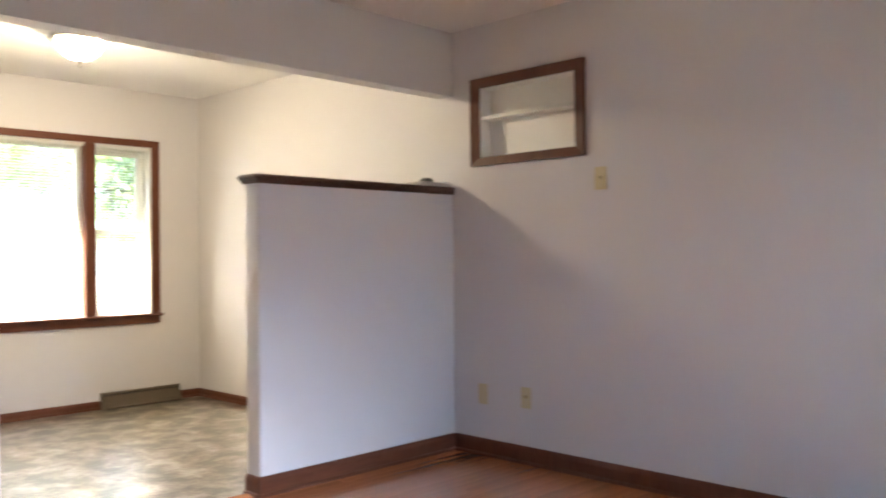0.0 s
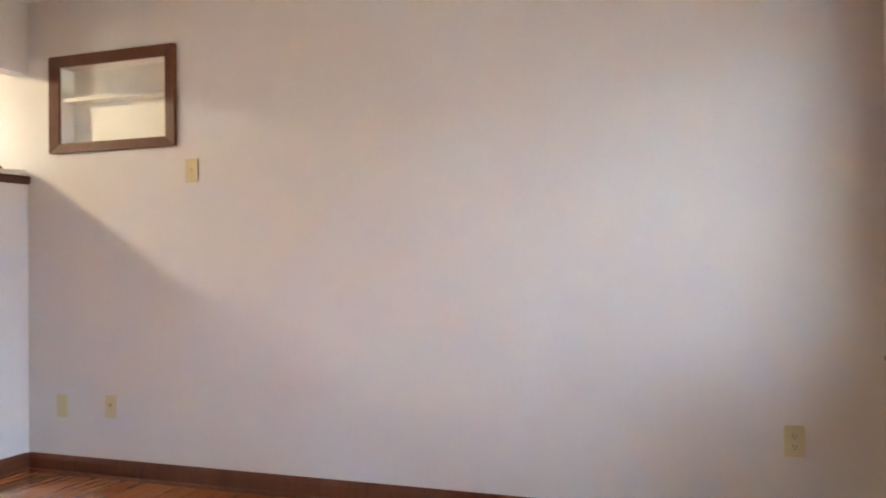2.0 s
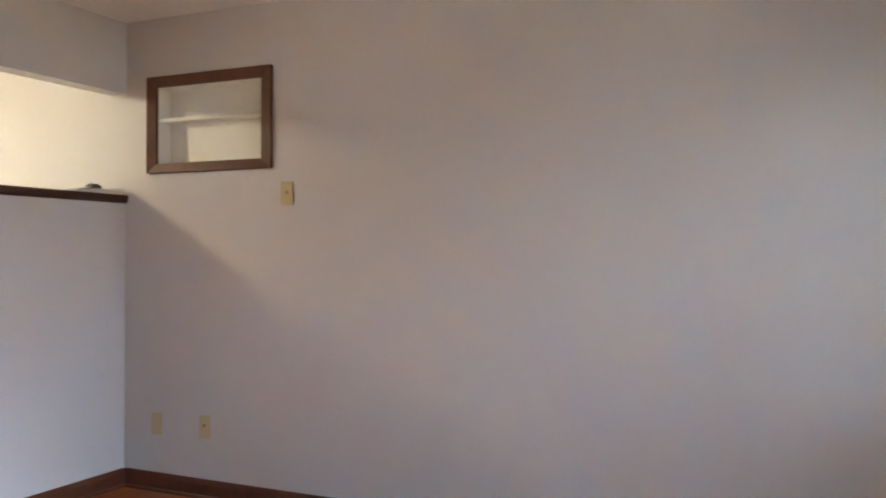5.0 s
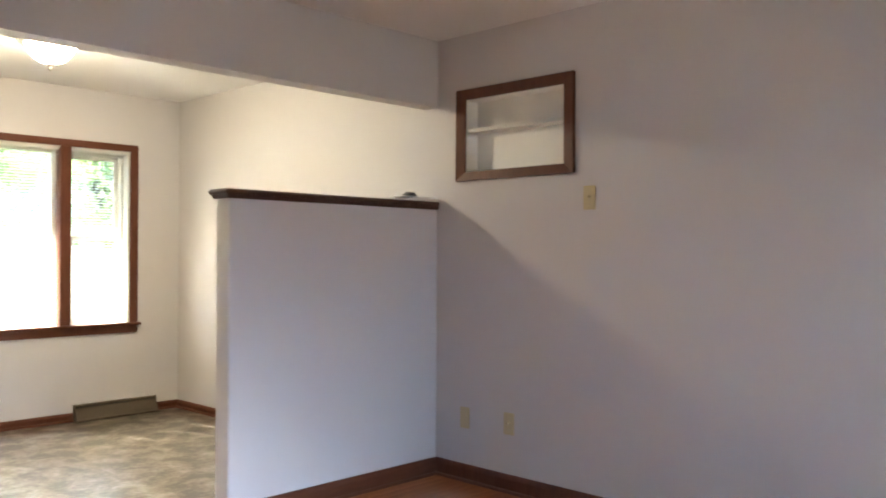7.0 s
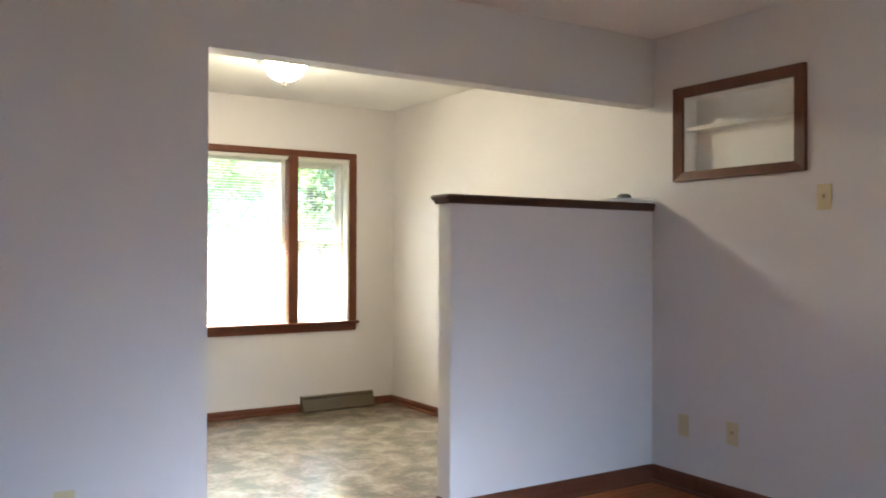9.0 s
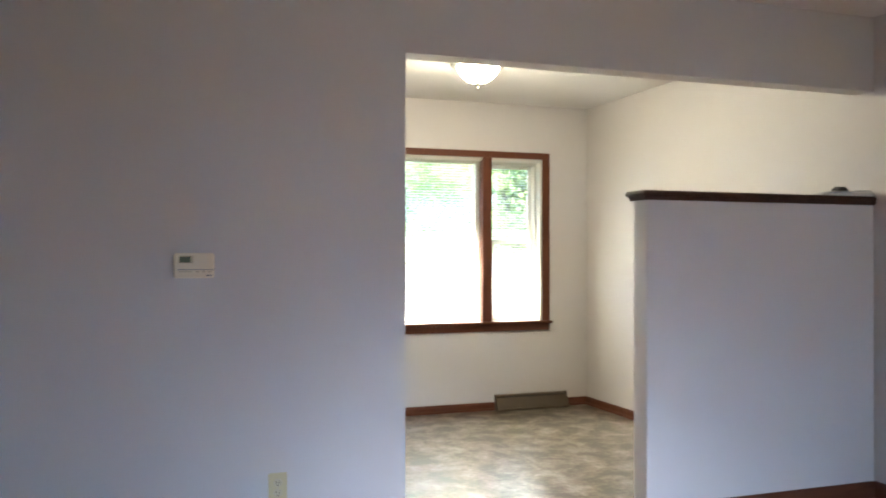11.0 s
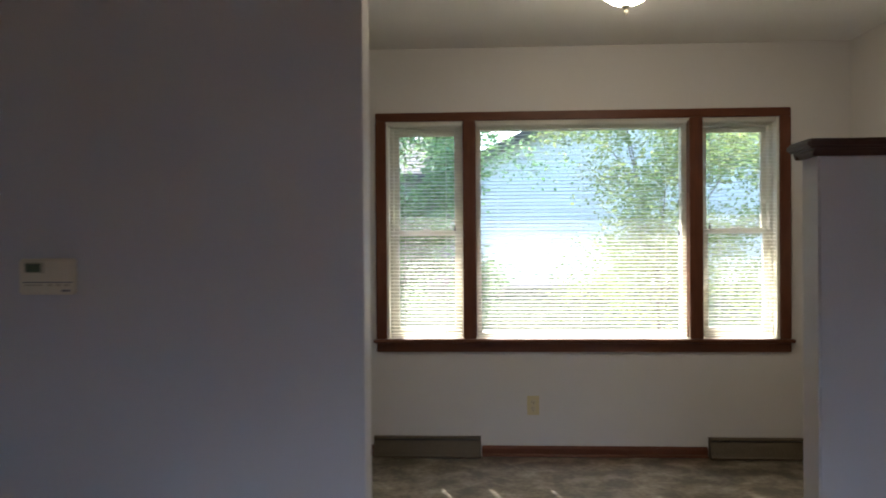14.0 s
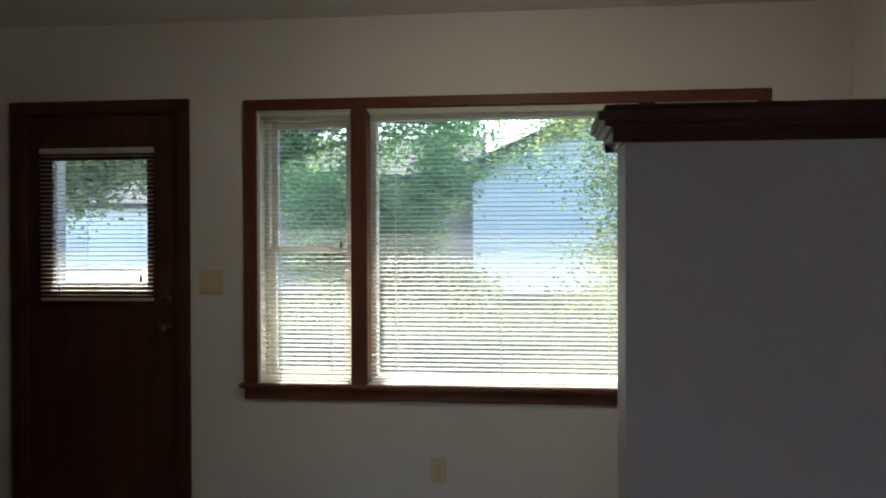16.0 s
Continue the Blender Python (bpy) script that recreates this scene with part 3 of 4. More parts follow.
for a, b, c, d in ((GX0 - 0.028, GX0 + 0.012, GZ0 - 0.028, GZ1 + 0.028), (GX1 - 0.012, GX1 + 0.028, GZ0 - 0.028, GZ1 + 0.028), (GX0 + 0.012, GX1 - 0.012, GZ0 - 0.028, GZ0 + 0.012), (GX0 + 0.012, GX1 - 0.012, GZ1 - 0.012, GZ1 + 0.028)):
    rel(part("glazing_bead", bx(a, b, DY0 - 0.012, DY0 + 0.012, c, d, 0.004), DOORWOOD), door)
dp = rel(part("pane", bx(GX0 + 0.006, GX1 - 0.006, DY0 + 0.02, DY0 + 0.024, GZ0 + 0.006, GZ1 - 0.006, 0), GLASS), door)
dp.visible_shadow = False
for a, b, c, d in ((DOOR_X0 - 0.056, DOOR_X0 + 0.004, 0, DOOR_Z - 0.004), (DOOR_X1 - 0.004, DOOR_X1 + 0.058, 0, DOOR_Z - 0.004), (DOOR_X0 - 0.056, DOOR_X1 + 0.058, DOOR_Z - 0.004, DOOR_Z + 0.056)):
    rel(part("casing", bx(a, b, FAR - 0.018, FAR - 0.0005, c, d, 0.004), DOORWOOD), door)
for a, b, c, d in ((DOOR_X0, DOOR_X0 + 0.012, 0, DOOR_Z), (DOOR_X1 - 0.012, DOOR_X1, 0, DOOR_Z), (DOOR_X0 + 0.012, DOOR_X1 - 0.012, DOOR_Z - 0.012, DOOR_Z)):
    rel(part("jamb", bx(a, b, FAR, FAR + 0.17, c, d, 0), DOORWOOD), door)
rel(part("threshold_bar", bx(DOOR_X0, DOOR_X1, FAR - 0.01, FAR + 0.17, -0.02, 0.012, 0.003), BRONZE), door)
kx = DOOR_X1 - 0.075
knob = rel(part("door_knob", lathe(bmesh.new(), [(0.030, -0.001), (0.030, -0.006), (0.012, -0.010), (0.011, -0.035), (0.022, -0.042), (0.027, -0.055), (0.022, -0.068), (0.006, -0.073)], (kx, DY0, 0.96), 20, "y"), BRONZE, smooth=True), door)
bolt = rel(part("deadbolt", lathe(bmesh.new(), [(0.028, -0.001), (0.028, -0.010), (0.022, -0.014)], (kx, DY0, 1.09), 20, "y"), BRONZE), door)
part("thumb_turn", bx(kx - 0.004, kx + 0.004, DY0 - 0.034, DY0 - 0.014, 1.073, 1.107, 0.002), BRONZE, bolt)
for hz in (0.25, 1.0, 1.8):
    rel(part("hinge", tube(bmesh.new(), [(DOOR_X0 + 0.012, DY0 - 0.005, hz - 0.045), (DOOR_X0 + 0.012, DY0 - 0.005, hz + 0.045)], [0.006] * 2, 8), BRONZE), door)
blind(-3.872, -3.288, DY0 - 0.034, 1.09, 1.838, "small white venetian blind, slats open, on the door", group="entry blinds", tassel=(-3.345, 0.62))

# side doorway with its dark door, mostly behind the refrigerator
door2 = thing("door_2", "dark stained wooden side door, closed", "door", (ELEFT, 2.35, 0), kind="structure")
rel(part("slab", bx(ELEFT - 0.06, ELEFT - 0.02, 1.945, 2.755, 0.01, 2.005, 0.003), DOORWOOD), door2)
for a, b, c, d in ((1.87, 1.934, 0, 2.016), (2.766, 2.83, 0, 2.016), (1.87, 2.83, 2.016, 2.076)):
    rel(part("casing", bx(ELEFT + 0.0005, ELEFT + 0.018, a, b, c, d, 0.004), DOORWOOD), door2)
rel(part("door_knob", lathe(bmesh.new(), [(0.03, 0.0), (0.03, 0.006), (0.011, 0.010), (0.011, 0.035), (0.024, 0.045), (0.024, 0.06), (0.006, 0.068)], (ELEFT - 0.02, 2.02, 0.96), 20, "x"), BRASS, smooth=True), door2)

# refrigerator with the freezer on top
FX, FY0, FY1 = -2.98, 0.30, 1.00
fr = thing("refrigerator", "white top-freezer refrigerator standing against the partition", "refrigerator", (FX - 0.36, 0.65, 0))
rel(part("cabinet", bx(FX - 0.72, FX, FY0, FY1, 0.03, 1.71, 0.008, 3), FRIDGE), fr)
fd = rel(part("freezer_door", bx(FX - 0.72, FX + 0.004, FY1 + 0.008, FY1 + 0.07, 1.12, 1.712, 0.012, 3), FRIDGE), fr)
ld = rel(part("lower_door", bx(FX - 0.72, FX + 0.004, FY1 + 0.008, FY1 + 0.07, 0.10, 1.105, 0.012, 3), FRIDGE), fr)
part("door_gasket", bx(FX - 0.70, FX - 0.008, FY1, FY1 + 0.008, 1.135, 1.70, 0), GREY, fd)
part("door_gasket", bx(FX - 0.70, FX - 0.008, FY1, FY1 + 0.008, 0.12, 1.095, 0), GREY, ld)
part("handle", bx(FX - 0.07, FX - 0.03, FY1 + 0.07, FY1 + 0.10, 1.135, 1.40, 0.008), FRIDGE, fd)
part("handle", bx(FX - 0.07, FX - 0.03, FY1 + 0.07, FY1 + 0.10, 0.72, 1.09, 0.008), FRIDGE, ld)
rel(part("hinge", bx(FX - 0.05, FX - 0.008, FY1 + 0.006, FY1 + 0.058, 1.1055, 1.1195, 0.002), BLACK), fr)
rel(part("kick_grille", bx(FX - 0.70, FX - 0.02, FY1 - 0.02, FY1 + 0.03, 0.01, 0.09, 0.003), BLACK), fr)
for a in (FX - 0.66, FX - 0.06):
    for b in (FY0 + 0.06, FY1 - 0.06):
        rel(part("foot", lathe(bmesh.new(), [(0.02, -0.002), (0.02, 0.02), (0.008, 0.03)], (a, b, 0), 10), BLACK), fr)


# baseboard registers
def register(x0, x1):
    r = thing("baseboard_register", "brown metal baseboard air register on the floor", "register", ((x0 + x1) / 2, FAR, 0), "entry registers")
    y = FAR
    prof = [(y, 0.0), (y - 0.07, 0.0), (y - 0.072, 0.012), (y - 0.066, 0.016), (y - 0.030, 0.098), (y - 0.030, 0.112), (y - 0.018, 0.118), (y, 0.118)]
    rel(part("body", extrude_profile(bmesh.new(), prof, "x", x0 + 0.004, x1 - 0.004), METAL_BR), r)
    for a, b in ((x0, x0 + 0.004), (x1 - 0.004, x1)):
        rel(part("end_cap", extrude_profile(bmesh.new(), [(y, 0.0), (y - 0.075, 0.0), (y - 0.075, 0.016), (y - 0.034, 0.1), (y - 0.032, 0.121), (y, 0.121)], "x", a, b), METAL_BR), r)
    lip = bmesh.new()
    box(lip, x0 + 0.004, x1 - 0.004, y - 0.036, y - 0.026, 0.099, 0.104)
    rel(part("damper_lip", lip, BLACK), r)
    n = 22
    me = mesh_of("louvre", bx(-0.011, 0.011, -0.0012, 0.0012, -0.022, 0.022, 0), METAL_BR)
    for k in range(n):
        o = new("louvre", me)
        rel(o, r)
        o.location = (x0 + 0.03 + (x1 - x0 - 0.06) * k / (n - 1), y - 0.050, 0.057)
        o.rotation_euler = (radians(-23.5), 0, 0)


register(-2.855, -2.215)
register(-0.875, -0.25)


# plates, switches, thermostat
def plate(kind, at, normal, label, w=0.072, h=0.116, gang=1):
    """A wall plate; normal: '-x' on the long wall, '-y' on walls across."""
    p = thing(kind, label, "switch" if "switch" in kind else "outlet", at, "wall plates")
    m = pose(*at, 0, 0, 0) if normal == "-y" else pose(*at, 0, 0, -90)
    w = w + 0.046 * (gang - 1)
    def add(nm, bm, material, parent=None, label=""):
        o = part(nm, bm, material, parent or p, label)
        return o
    p.matrix_world = m
    bm = bmesh.new()
    box(bm, -w / 2, w / 2, -0.006, -0.0004, -h / 2, h / 2)
    body = add("cover_plate", bevel(bm, 0.0028, 2), IVORY)
    for g in range(gang):
        ox = (g - (gang - 1) / 2) * 0.046
        if "switch" in kind:
            add("toggle_slot", bx(ox - 0.006, ox + 0.006, -0.0075, -0.0055, -0.013, 0.013, 0.001), IVORY_D)
            tg = bx(ox - 0.004, ox + 0.004, -0.017, -0.006, -0.001, 0.009, 0.0015)
            add("toggle", tg, IVORY)
            for zz in (-0.031, 0.031):
                add("screw", lathe(bmesh.new(), [(0.0035, -0.0058), (0.003, -0.0072)], (ox, 0, zz), 10, "y"), IVORY_D)
        else:
            for zz in (-0.0195, 0.0195):
                fc = add("receptacle", lathe(bmesh.new(), [(0.0168, -0.0055), (0.0165, -0.0085), (0.0155, -0.009)], (ox, 0, zz), 20, "y"), IVORY_D)
                for sx in (-0.0063, 0.0063):
                    add("slot", bx(ox + sx - 0.0012, ox + sx + 0.0012, -0.0094, -0.0088, zz - 0.002, zz + 0.007, 0), BLACK)
                add("ground_hole", lathe(bmesh.new(), [(0.0024, -0.0088), (0.0024, -0.0094)], (ox, 0, zz - 0.0085), 8, "y"), BLACK)
            add("screw", lathe(bmesh.new(), [(0.0035, -0.0058), (0.003, -0.0072)], (ox, 0, 0), 10, "y"), IVORY_D)
    return p


plate("light_switch", (0, -1.028, 1.512), "-x", "ivory toggle light switch on the long wall")
jack = thing("cable_plate", "blank ivory cover plate low on the long wall", "cover plate", (0, -0.222, 0.345), "wall plates")
jack.matrix_world = pose(0, -0.222, 0.345, 0, 0, -90)
bmj = bmesh.new()
box(bmj, -0.036, 0.036, -0.006, -0.0004, -0.058, 0.058)
part("cover_plate", bevel(bmj, 0.0028, 2), IVORY, jack)
for zz in (-0.03, 0.03):
    part("screw", lathe(bmesh.new(), [(0.0035, -0.0058), (0.003, -0.0072)], (0, 0, zz), 10, "y"), IVORY_D, jack)
phone = thing("cable_jack", "ivory wall plate with a small centre jack", "wall jack", (0, -0.534, 0.356), "wall plates")
phone.matrix_world = pose(0, -0.534, 0.356, 0, 0, -90)
bmj = bmesh.new()
box(bmj, -0.036, 0.036, -0.006, -0.0004, -0.058, 0.058)
part("cover_plate", bevel(bmj, 0.0028, 2), IVORY, phone)
part("jack_socket", lathe(bmesh.new(), [(0.009, -0.0055), (0.008, -0.012), (0.005, -0.016), (0.003, -0.018)], (0, 0, 0.006), 12, "y"), BRASS, phone)
for zz in (-0.034, 0.034):
    part("screw", lathe(bmesh.new(), [(0.0035, -0.0058), (0.003, -0.0072)], (0, 0, zz), 10, "y"), IVORY_D, phone)
plate("power_outlet", (0, -3.683, 0.39), "-x", "ivory double power outlet low on the wall")
plate("power_outlet", (-2.992, 0, 0.335), "-y", "ivory double power outlet below the thermostat")
plate("power_outlet", (-1.903, FAR, 0.303), "-y", "ivory double power outlet under the window")
plate("light_switch", (-3.003, FAR, 1.181), "-y", "double ivory light switch beside the entry door", gang=2)

th = thing("thermostat", "beige digital thermostat with small grey display", "thermostat", (-3.3, 0, 1.195))
rel(part("body", bx(-3.378, -3.231, -0.026, -0.0005, 1.149, 1.243, 0.005, 3), BEIGE), th)
rel(part("display_bezel", bx(-3.361, -3.308, -0.0275, -0.0255, 1.205, 1.233, 0.001), IVORY_D), th)
rel(part("display", bx(-3.357, -3.318, -0.029, -0.0272, 1.208, 1.230, 0.0005), LCD), th)
rel(part("door_groove", bx(-3.366, -3.233, -0.0268, -0.0255, 1.180, 1.1825, 0), GREY), th)
for bxs in (-3.30, -3.278, -3.256):
    rel(part("button", bx(bxs, bxs + 0.014, -0.0285, -0.0255, 1.171, 1.177, 0.001), IVORY_D), th)
rel(part("button_row", bx(-3.362, -3.312, -0.0275, -0.0255, 1.172, 1.176, 0.001), IVORY_D), th)
rel(part("maker_mark", bx(-3.262, -3.240, -0.0268, -0.0255, 1.157, 1.162, 0), GREY), th)

# ceiling lamp
LX, LY = -1.565, 1.487
lamp = thing("ceiling_lamp", "lit frosted glass bowl ceiling lamp, nickel rim", "ceiling lamp", (LX, LY, H))
rel(part("canopy", lathe(bmesh.new(), [(0.14, 0.0), (0.150, -0.008), (0.166, -0.030), (0.172, -0.040), (0.170, -0.048), (0.158, -0.050)], (LX, LY, H), 40), NICKEL, smooth=True), lamp)
rel(part("bowl", lathe(bmesh.new(), [(0.133, -0.050), (0.129, -0.064), (0.115, -0.092), (0.094, -0.118), (0.064, -0.140), (0.034, -0.152), (0.012, -0.155)], (LX, LY, H), 40), DOME, smooth=True), lamp)
rel(part("finial", lathe(bmesh.new(), [(0.020, -0.153), (0.022, -0.158), (0.012, -0.164), (0.007, -0.172), (0.011, -0.180), (0.008, -0.190), (0.002, -0.196)], (LX, LY, H), 16), NICKEL, smooth=True), lamp)
for k in range(3):
    a = radians(200 + 120 * k)
    rel(part("thumb_screw", lathe(bmesh.new(), [(0.004, 0.0), (0.004, -0.014), (0.011, -0.016), (0.011, -0.026), (0.004, -0.030)], (LX + 0.166 * math.cos(a), LY + 0.166 * math.sin(a), H - 0.038), 10), NICKEL), lamp)

# papers and a black gadget left on the cap
ZC = 1.529
for k, (a, b, r) in enumerate(((-0.175, 0.31, 1.2), (-0.130, 0.235, -1.5), (-0.118, 0.20, 2.0))):
    sh = bmesh.new()
    box(sh, -b / 2, b / 2, -0.062, 0.062, 0, 0.0054)
    ob = tagged(part("paper", bevel(sh, 0.001, 1), PAPER), "loose white paper lying on the dark cap", "paper", "papers on the ledge")
    ob.matrix_world = pose(a, 0.042, ZC + 0.0002 + 0.0057 * k, 0, 0, r)
rum, cols = bmesh.new(), []
for i in range(15):
    u = i / 14
    x = -0.40 + 0.37 * u
    lift = 0.0185 + 0.010 * u * u * (1 + 0.5 * math.sin(9 * u)) if u > 0.35 else 0.0185 - 0.012 * (0.35 - u) / 0.35
    cols.append([rum.verts.new((x, y, ZC + lift + dz + 0.004 * math.sin(5 * u + 14 * y) * u)) for dz in (0, 0.0022) for y in (-0.015, 0.03, 0.075, 0.10)])
for a, b in zip(cols, cols[1:]):
    ring = (0, 1, 2, 3, 7, 6, 5, 4)
    for p, q in zip(ring, ring[1:] + ring[:1]):
        rum.faces.new((a[p], a[q], b[q], b[p]))
for c in (cols[0], cols[-1]):
    for k in range(3):
        rum.faces.new((c[k], c[k + 1], c[k + 5], c[k + 4]))
bmesh.ops.recalc_face_normals(rum, faces=rum.faces)
tagged(part("leaflet", rum, PAPER, smooth=True), "curled white paper leaflet on top of the papers", "paper", "papers on the ledge")
gad = thing("garage_remote", "small black remote lying on the papers", "remote", (-0.19, 0.045, ZC + 0.0225))
gb = bmesh.new()
box(gb, -0.215, -0.14, 0.015, 0.07, ZC + 0.0225, ZC + 0.047)
for v in gb.verts:
    if v.co.z > ZC + 0.035:
        v.co.x = -0.178 + (v.co.x + 0.178) * 0.7
rel(part("shell", bevel(gb, 0.007, 3), BLACK), gad)
rel(part("visor_clip", bx(-0.20, -0.155, 0.03, 0.055, ZC + 0.0475, ZC + 0.0495, 0.001), BLACK), gad)

# thin upright mark below the living window
tagged(part("wall_mark", tube(bmesh.new(), [(-0.235, FRONT + 0.0002, 0.50), (-0.232, FRONT + 0.0003, 0.42), (-0.238, FRONT + 0.0003, 0.34), (-0.236, FRONT + 0.0002, 0.28)], [0.0012, 0.002, 0.0018, 0.001], 5), IVORY_D), "thin yellowish upright mark on the wall", "stain", kind="structure")


# Outside
def ground_z(y):
    if y > 0:
        return -0.28 + 0.45 * min(max((y - 4) / 14, 0), 1)
    return -0.28
gm, gv = bmesh.new(), {}
gxs = [-900, -300, -100, -50, -30, -20, -12, -6, 0, 6, 12, 20, 30, 50, 100, 300, 900]
gys = [-900, -300, -100, -40, -20, -10, -4.3, 0, 3, 4, 6, 9, 12, 15, 18, 24, 40, 100, 300, 900]
for i, x in enumerate(gxs):
    for j, y in enumerate(gys):
        gv[i, j] = gm.verts.new((x, y, ground_z(y) + (0.03 * noise.noise((x * 0.2, y * 0.2, 0)) if abs(x) < 40 and 3 < y < 40 else 0)))
for i in range(len(gxs) - 1):
    for j in range(len(gys) - 1):
        gm.faces.new((gv[i, j], gv[i + 1, j], gv[i + 1, j + 1], gv[i, j + 1]))
tagged(part("ground", gm, GRASS), "sunlit green lawn reaching to the distance", "lawn", kind="structure")
tagged(part("walkway", bx(-9.5, -2.6, 3.2, 4.6, -0.34, -0.20, 0.01), CONCRETE), "grey concrete porch slab outside the door", "slab", kind="structure")
drive = bmesh.new()
for a in range(8):
    box(drive, -15.0 + 0.01, -9.0, 4.7 + a * 2.0, 6.68 + a * 2.0, ground_z(5.7 + a * 2) - 0.2, ground_z(5.7 + a * 2) + 0.06)
tagged(part("driveway", drive, CONCRETE), "grey concrete driveway beside the lawn", "driveway", kind="structure")
# ground sheet added outside the living window as a warm reflector
tagged(part("forecourt", bx(-30, 25, -27, FRONT - 0.9, -0.5, -0.25, 0.01), PAVING), "plain tan ground added before the house to bounce warm light", "pavement", kind="structure")
post = thing("porch_post", "square porch post outside the door, toned taupe for shade", "post", (-4.36, 3.85, -0.2))
rel(part("shaft", bx(-4.46, -4.36, 3.80, 3.90, -0.2, H - 0.02, 0.006), POSTPAINT), post)
rel(part("base", bx(-4.485, -4.335, 3.775, 3.925, -0.2, -0.08, 0.008), POSTPAINT), post)

# neighbouring house: gable end in lap siding, and a lower wing
HX0, HX1, HY, HZE, RISE = -2.9, 7.4, 18.0, 3.05, 0.445
hz0 = ground_z(18) - 0.1
house = thing("house", "neighbouring house with pale lap siding and dark roof", "house", (2.2, 22, hz0))
hr = HZE + (HX1 - HX0) / 2 * RISE
hm = bmesh.new()
v = [hm.verts.new(p) for p in ((HX0, HY, hz0), (HX1, HY, hz0), (HX1, HY, HZE), ((HX0 + HX1) / 2, HY, hr), (HX0, HY, HZE))]
f = hm.faces.new(v)
ex = bmesh.ops.extrude_face_region(hm, geom=[f])
bmesh.ops.translate(hm, vec=(0, 9, 0), verts=[e for e in ex["geom"] if isinstance(e, bmesh.types.BMVert)])
bmesh.ops.recalc_face_normals(hm, faces=hm.faces)
body = rel(part("wall", hm, SIDING), house)
z = hz0 + 0.2
while z < hr - 0.15:
    dx = max(0, (z + 0.16 - HZE) / RISE)
    lm = bmesh.new()
    extrude_profile(lm, [(HY, z), (HY - 0.022, z), (HY - 0.006, z + 0.155), (HY, z + 0.155)], "x", HX0 + dx + 0.03, HX1 - dx - 0.03)
    part("siding_board", lm, SIDING, body)
    z += 0.16
for sgn in (-1, 1):
    rm = bmesh.new()
    xm = (HX0 + HX1) / 2
    xe = xm + sgn * ((HX1 - HX0) / 2 + 0.35)
    ze = hr - ((HX1 - HX0) / 2 + 0.35) * RISE
    extrude_profile(rm, [(xm, hr), (xe, ze), (xe, ze + 0.16), (xm, hr + 0.18)], "y", HY - 0.35, HY + 9.3)
    rel(part("roof", rm, SHINGLE), house)
    fm = bmesh.new()
    extrude_profile(fm, [(xm, hr - 0.12), (xe, ze - 0.12), (xe, ze + 0.0), (xm, hr + 0.0)], "y", HY - 0.37, HY - 0.33)
    rel(part("fascia", fm, FASCIA), house)
rel(part("foundation", bx(HX0 - 0.02, HX1 + 0.02, HY - 0.05, HY - 0.001, hz0 - 0.1, hz0 + 0.18, 0.005), BRICKISH), house)
# the wing wall's grey has the shade below its eave put in
wing = rel(part("wing_wall", bx(-8.5, HX0 - 0.002, HY + 1.6, HY + 7.5, hz0 - 0.05, HZE - 0.15, 0.01), BRICKISH), house)
wr = bmesh.new()
extrude_profile(wr, [(HY + 1.1, HZE - 0.15), (HY + 1.1, HZE), (HY + 4.5, HZE + 1.3), (HY + 8, HZE), (HY + 8, HZE - 0.15)], "x", -9.0, HX0 - 0.004)
rel(part("wing_roof", wr, SHINGLE), house)


# pale street and a low white house beyond it
tagged(part("road", bx(-60, -6.5, 22.5, 33.0, -0.2, ground_z(24) + 0.06, 0.01), STREET), "pale sunlit concrete street beyond the driveway", "road", kind="structure")
far_house = thing("house", "low white house with a grey roof across the street", "house", (-23, 41, ground_z(40)))
rel(part("wall", bx(-34, -15, 38, 46, ground_z(40) - 0.2, 3.2, 0.01), WHITEWALL), far_house)
fr2 = bmesh.new()
extrude_profile(fr2, [(37.4, 3.15), (37.4, 3.35), (42, 5.2), (46.6, 3.35), (46.6, 3.15)], "x", -34.5, -14.5)
rel(part("roof", fr2, SHINGLE), far_house)
rel(part("door", bx(-24.5, -23.5, 37.95, 38.01, ground_z(40), 2.3, 0.01), PLASTIC), far_house)

# row of brick houses, added across the forecourt to keep low sky off the living room


def sky_block_house(x0, x1, h):
    """A two-storey sky blocker shaped as a brick house: low gable roof, two rows of windows."""
    y0, y1 = -34.0, -27.0
    r = thing("house", "brown brick house added across the forecourt to block low sky", "house", ((x0 + x1) / 2, y1, -0.28), "houses across the forecourt")
    rel(part("wall", bx(x0, x1, y0, y1, -0.3, h, 0.01), RB), r)
    rf = bmesh.new()
    extrude_profile(rf, [(y1 + 0.5, h - 0.1), (y1 + 0.5, h + 0.12), ((y0 + y1) / 2, h + 1.5), (y0 - 0.5, h + 0.12), (y0 - 0.5, h - 0.1)], "x", x0 - 0.3, x1 + 0.3)
    rel(part("roof", rf, SHINGLE), r)
    n = max(2, int((x1 - x0) / 3.2))
    for k in range(n):
        xc = x0 + (k + 0.5) * (x1 - x0) / n
        for zc in (0.9, 3.6):
            w = rel(part("window", bx(xc - 0.6, xc + 0.6, y1 - 0.02, y1 + 0.05, zc, zc + 1.3, 0.01), PLASTIC), r)
            part("pane", bx(xc - 0.53, xc + 0.53, y1 + 0.05, y1 + 0.056, zc + 0.07, zc + 1.23, 0), DARKGLASS, w)


for a, b, c in ((-44, -31.4, 5.4), (-30.6, -17.4, 5.7), (-16.6, -4.4, 5.5), (-3.6, 9.4, 5.8), (10.2, 22.8, 5.4), (23.6, 36, 5.7)):
    sky_block_house(a, b, c)


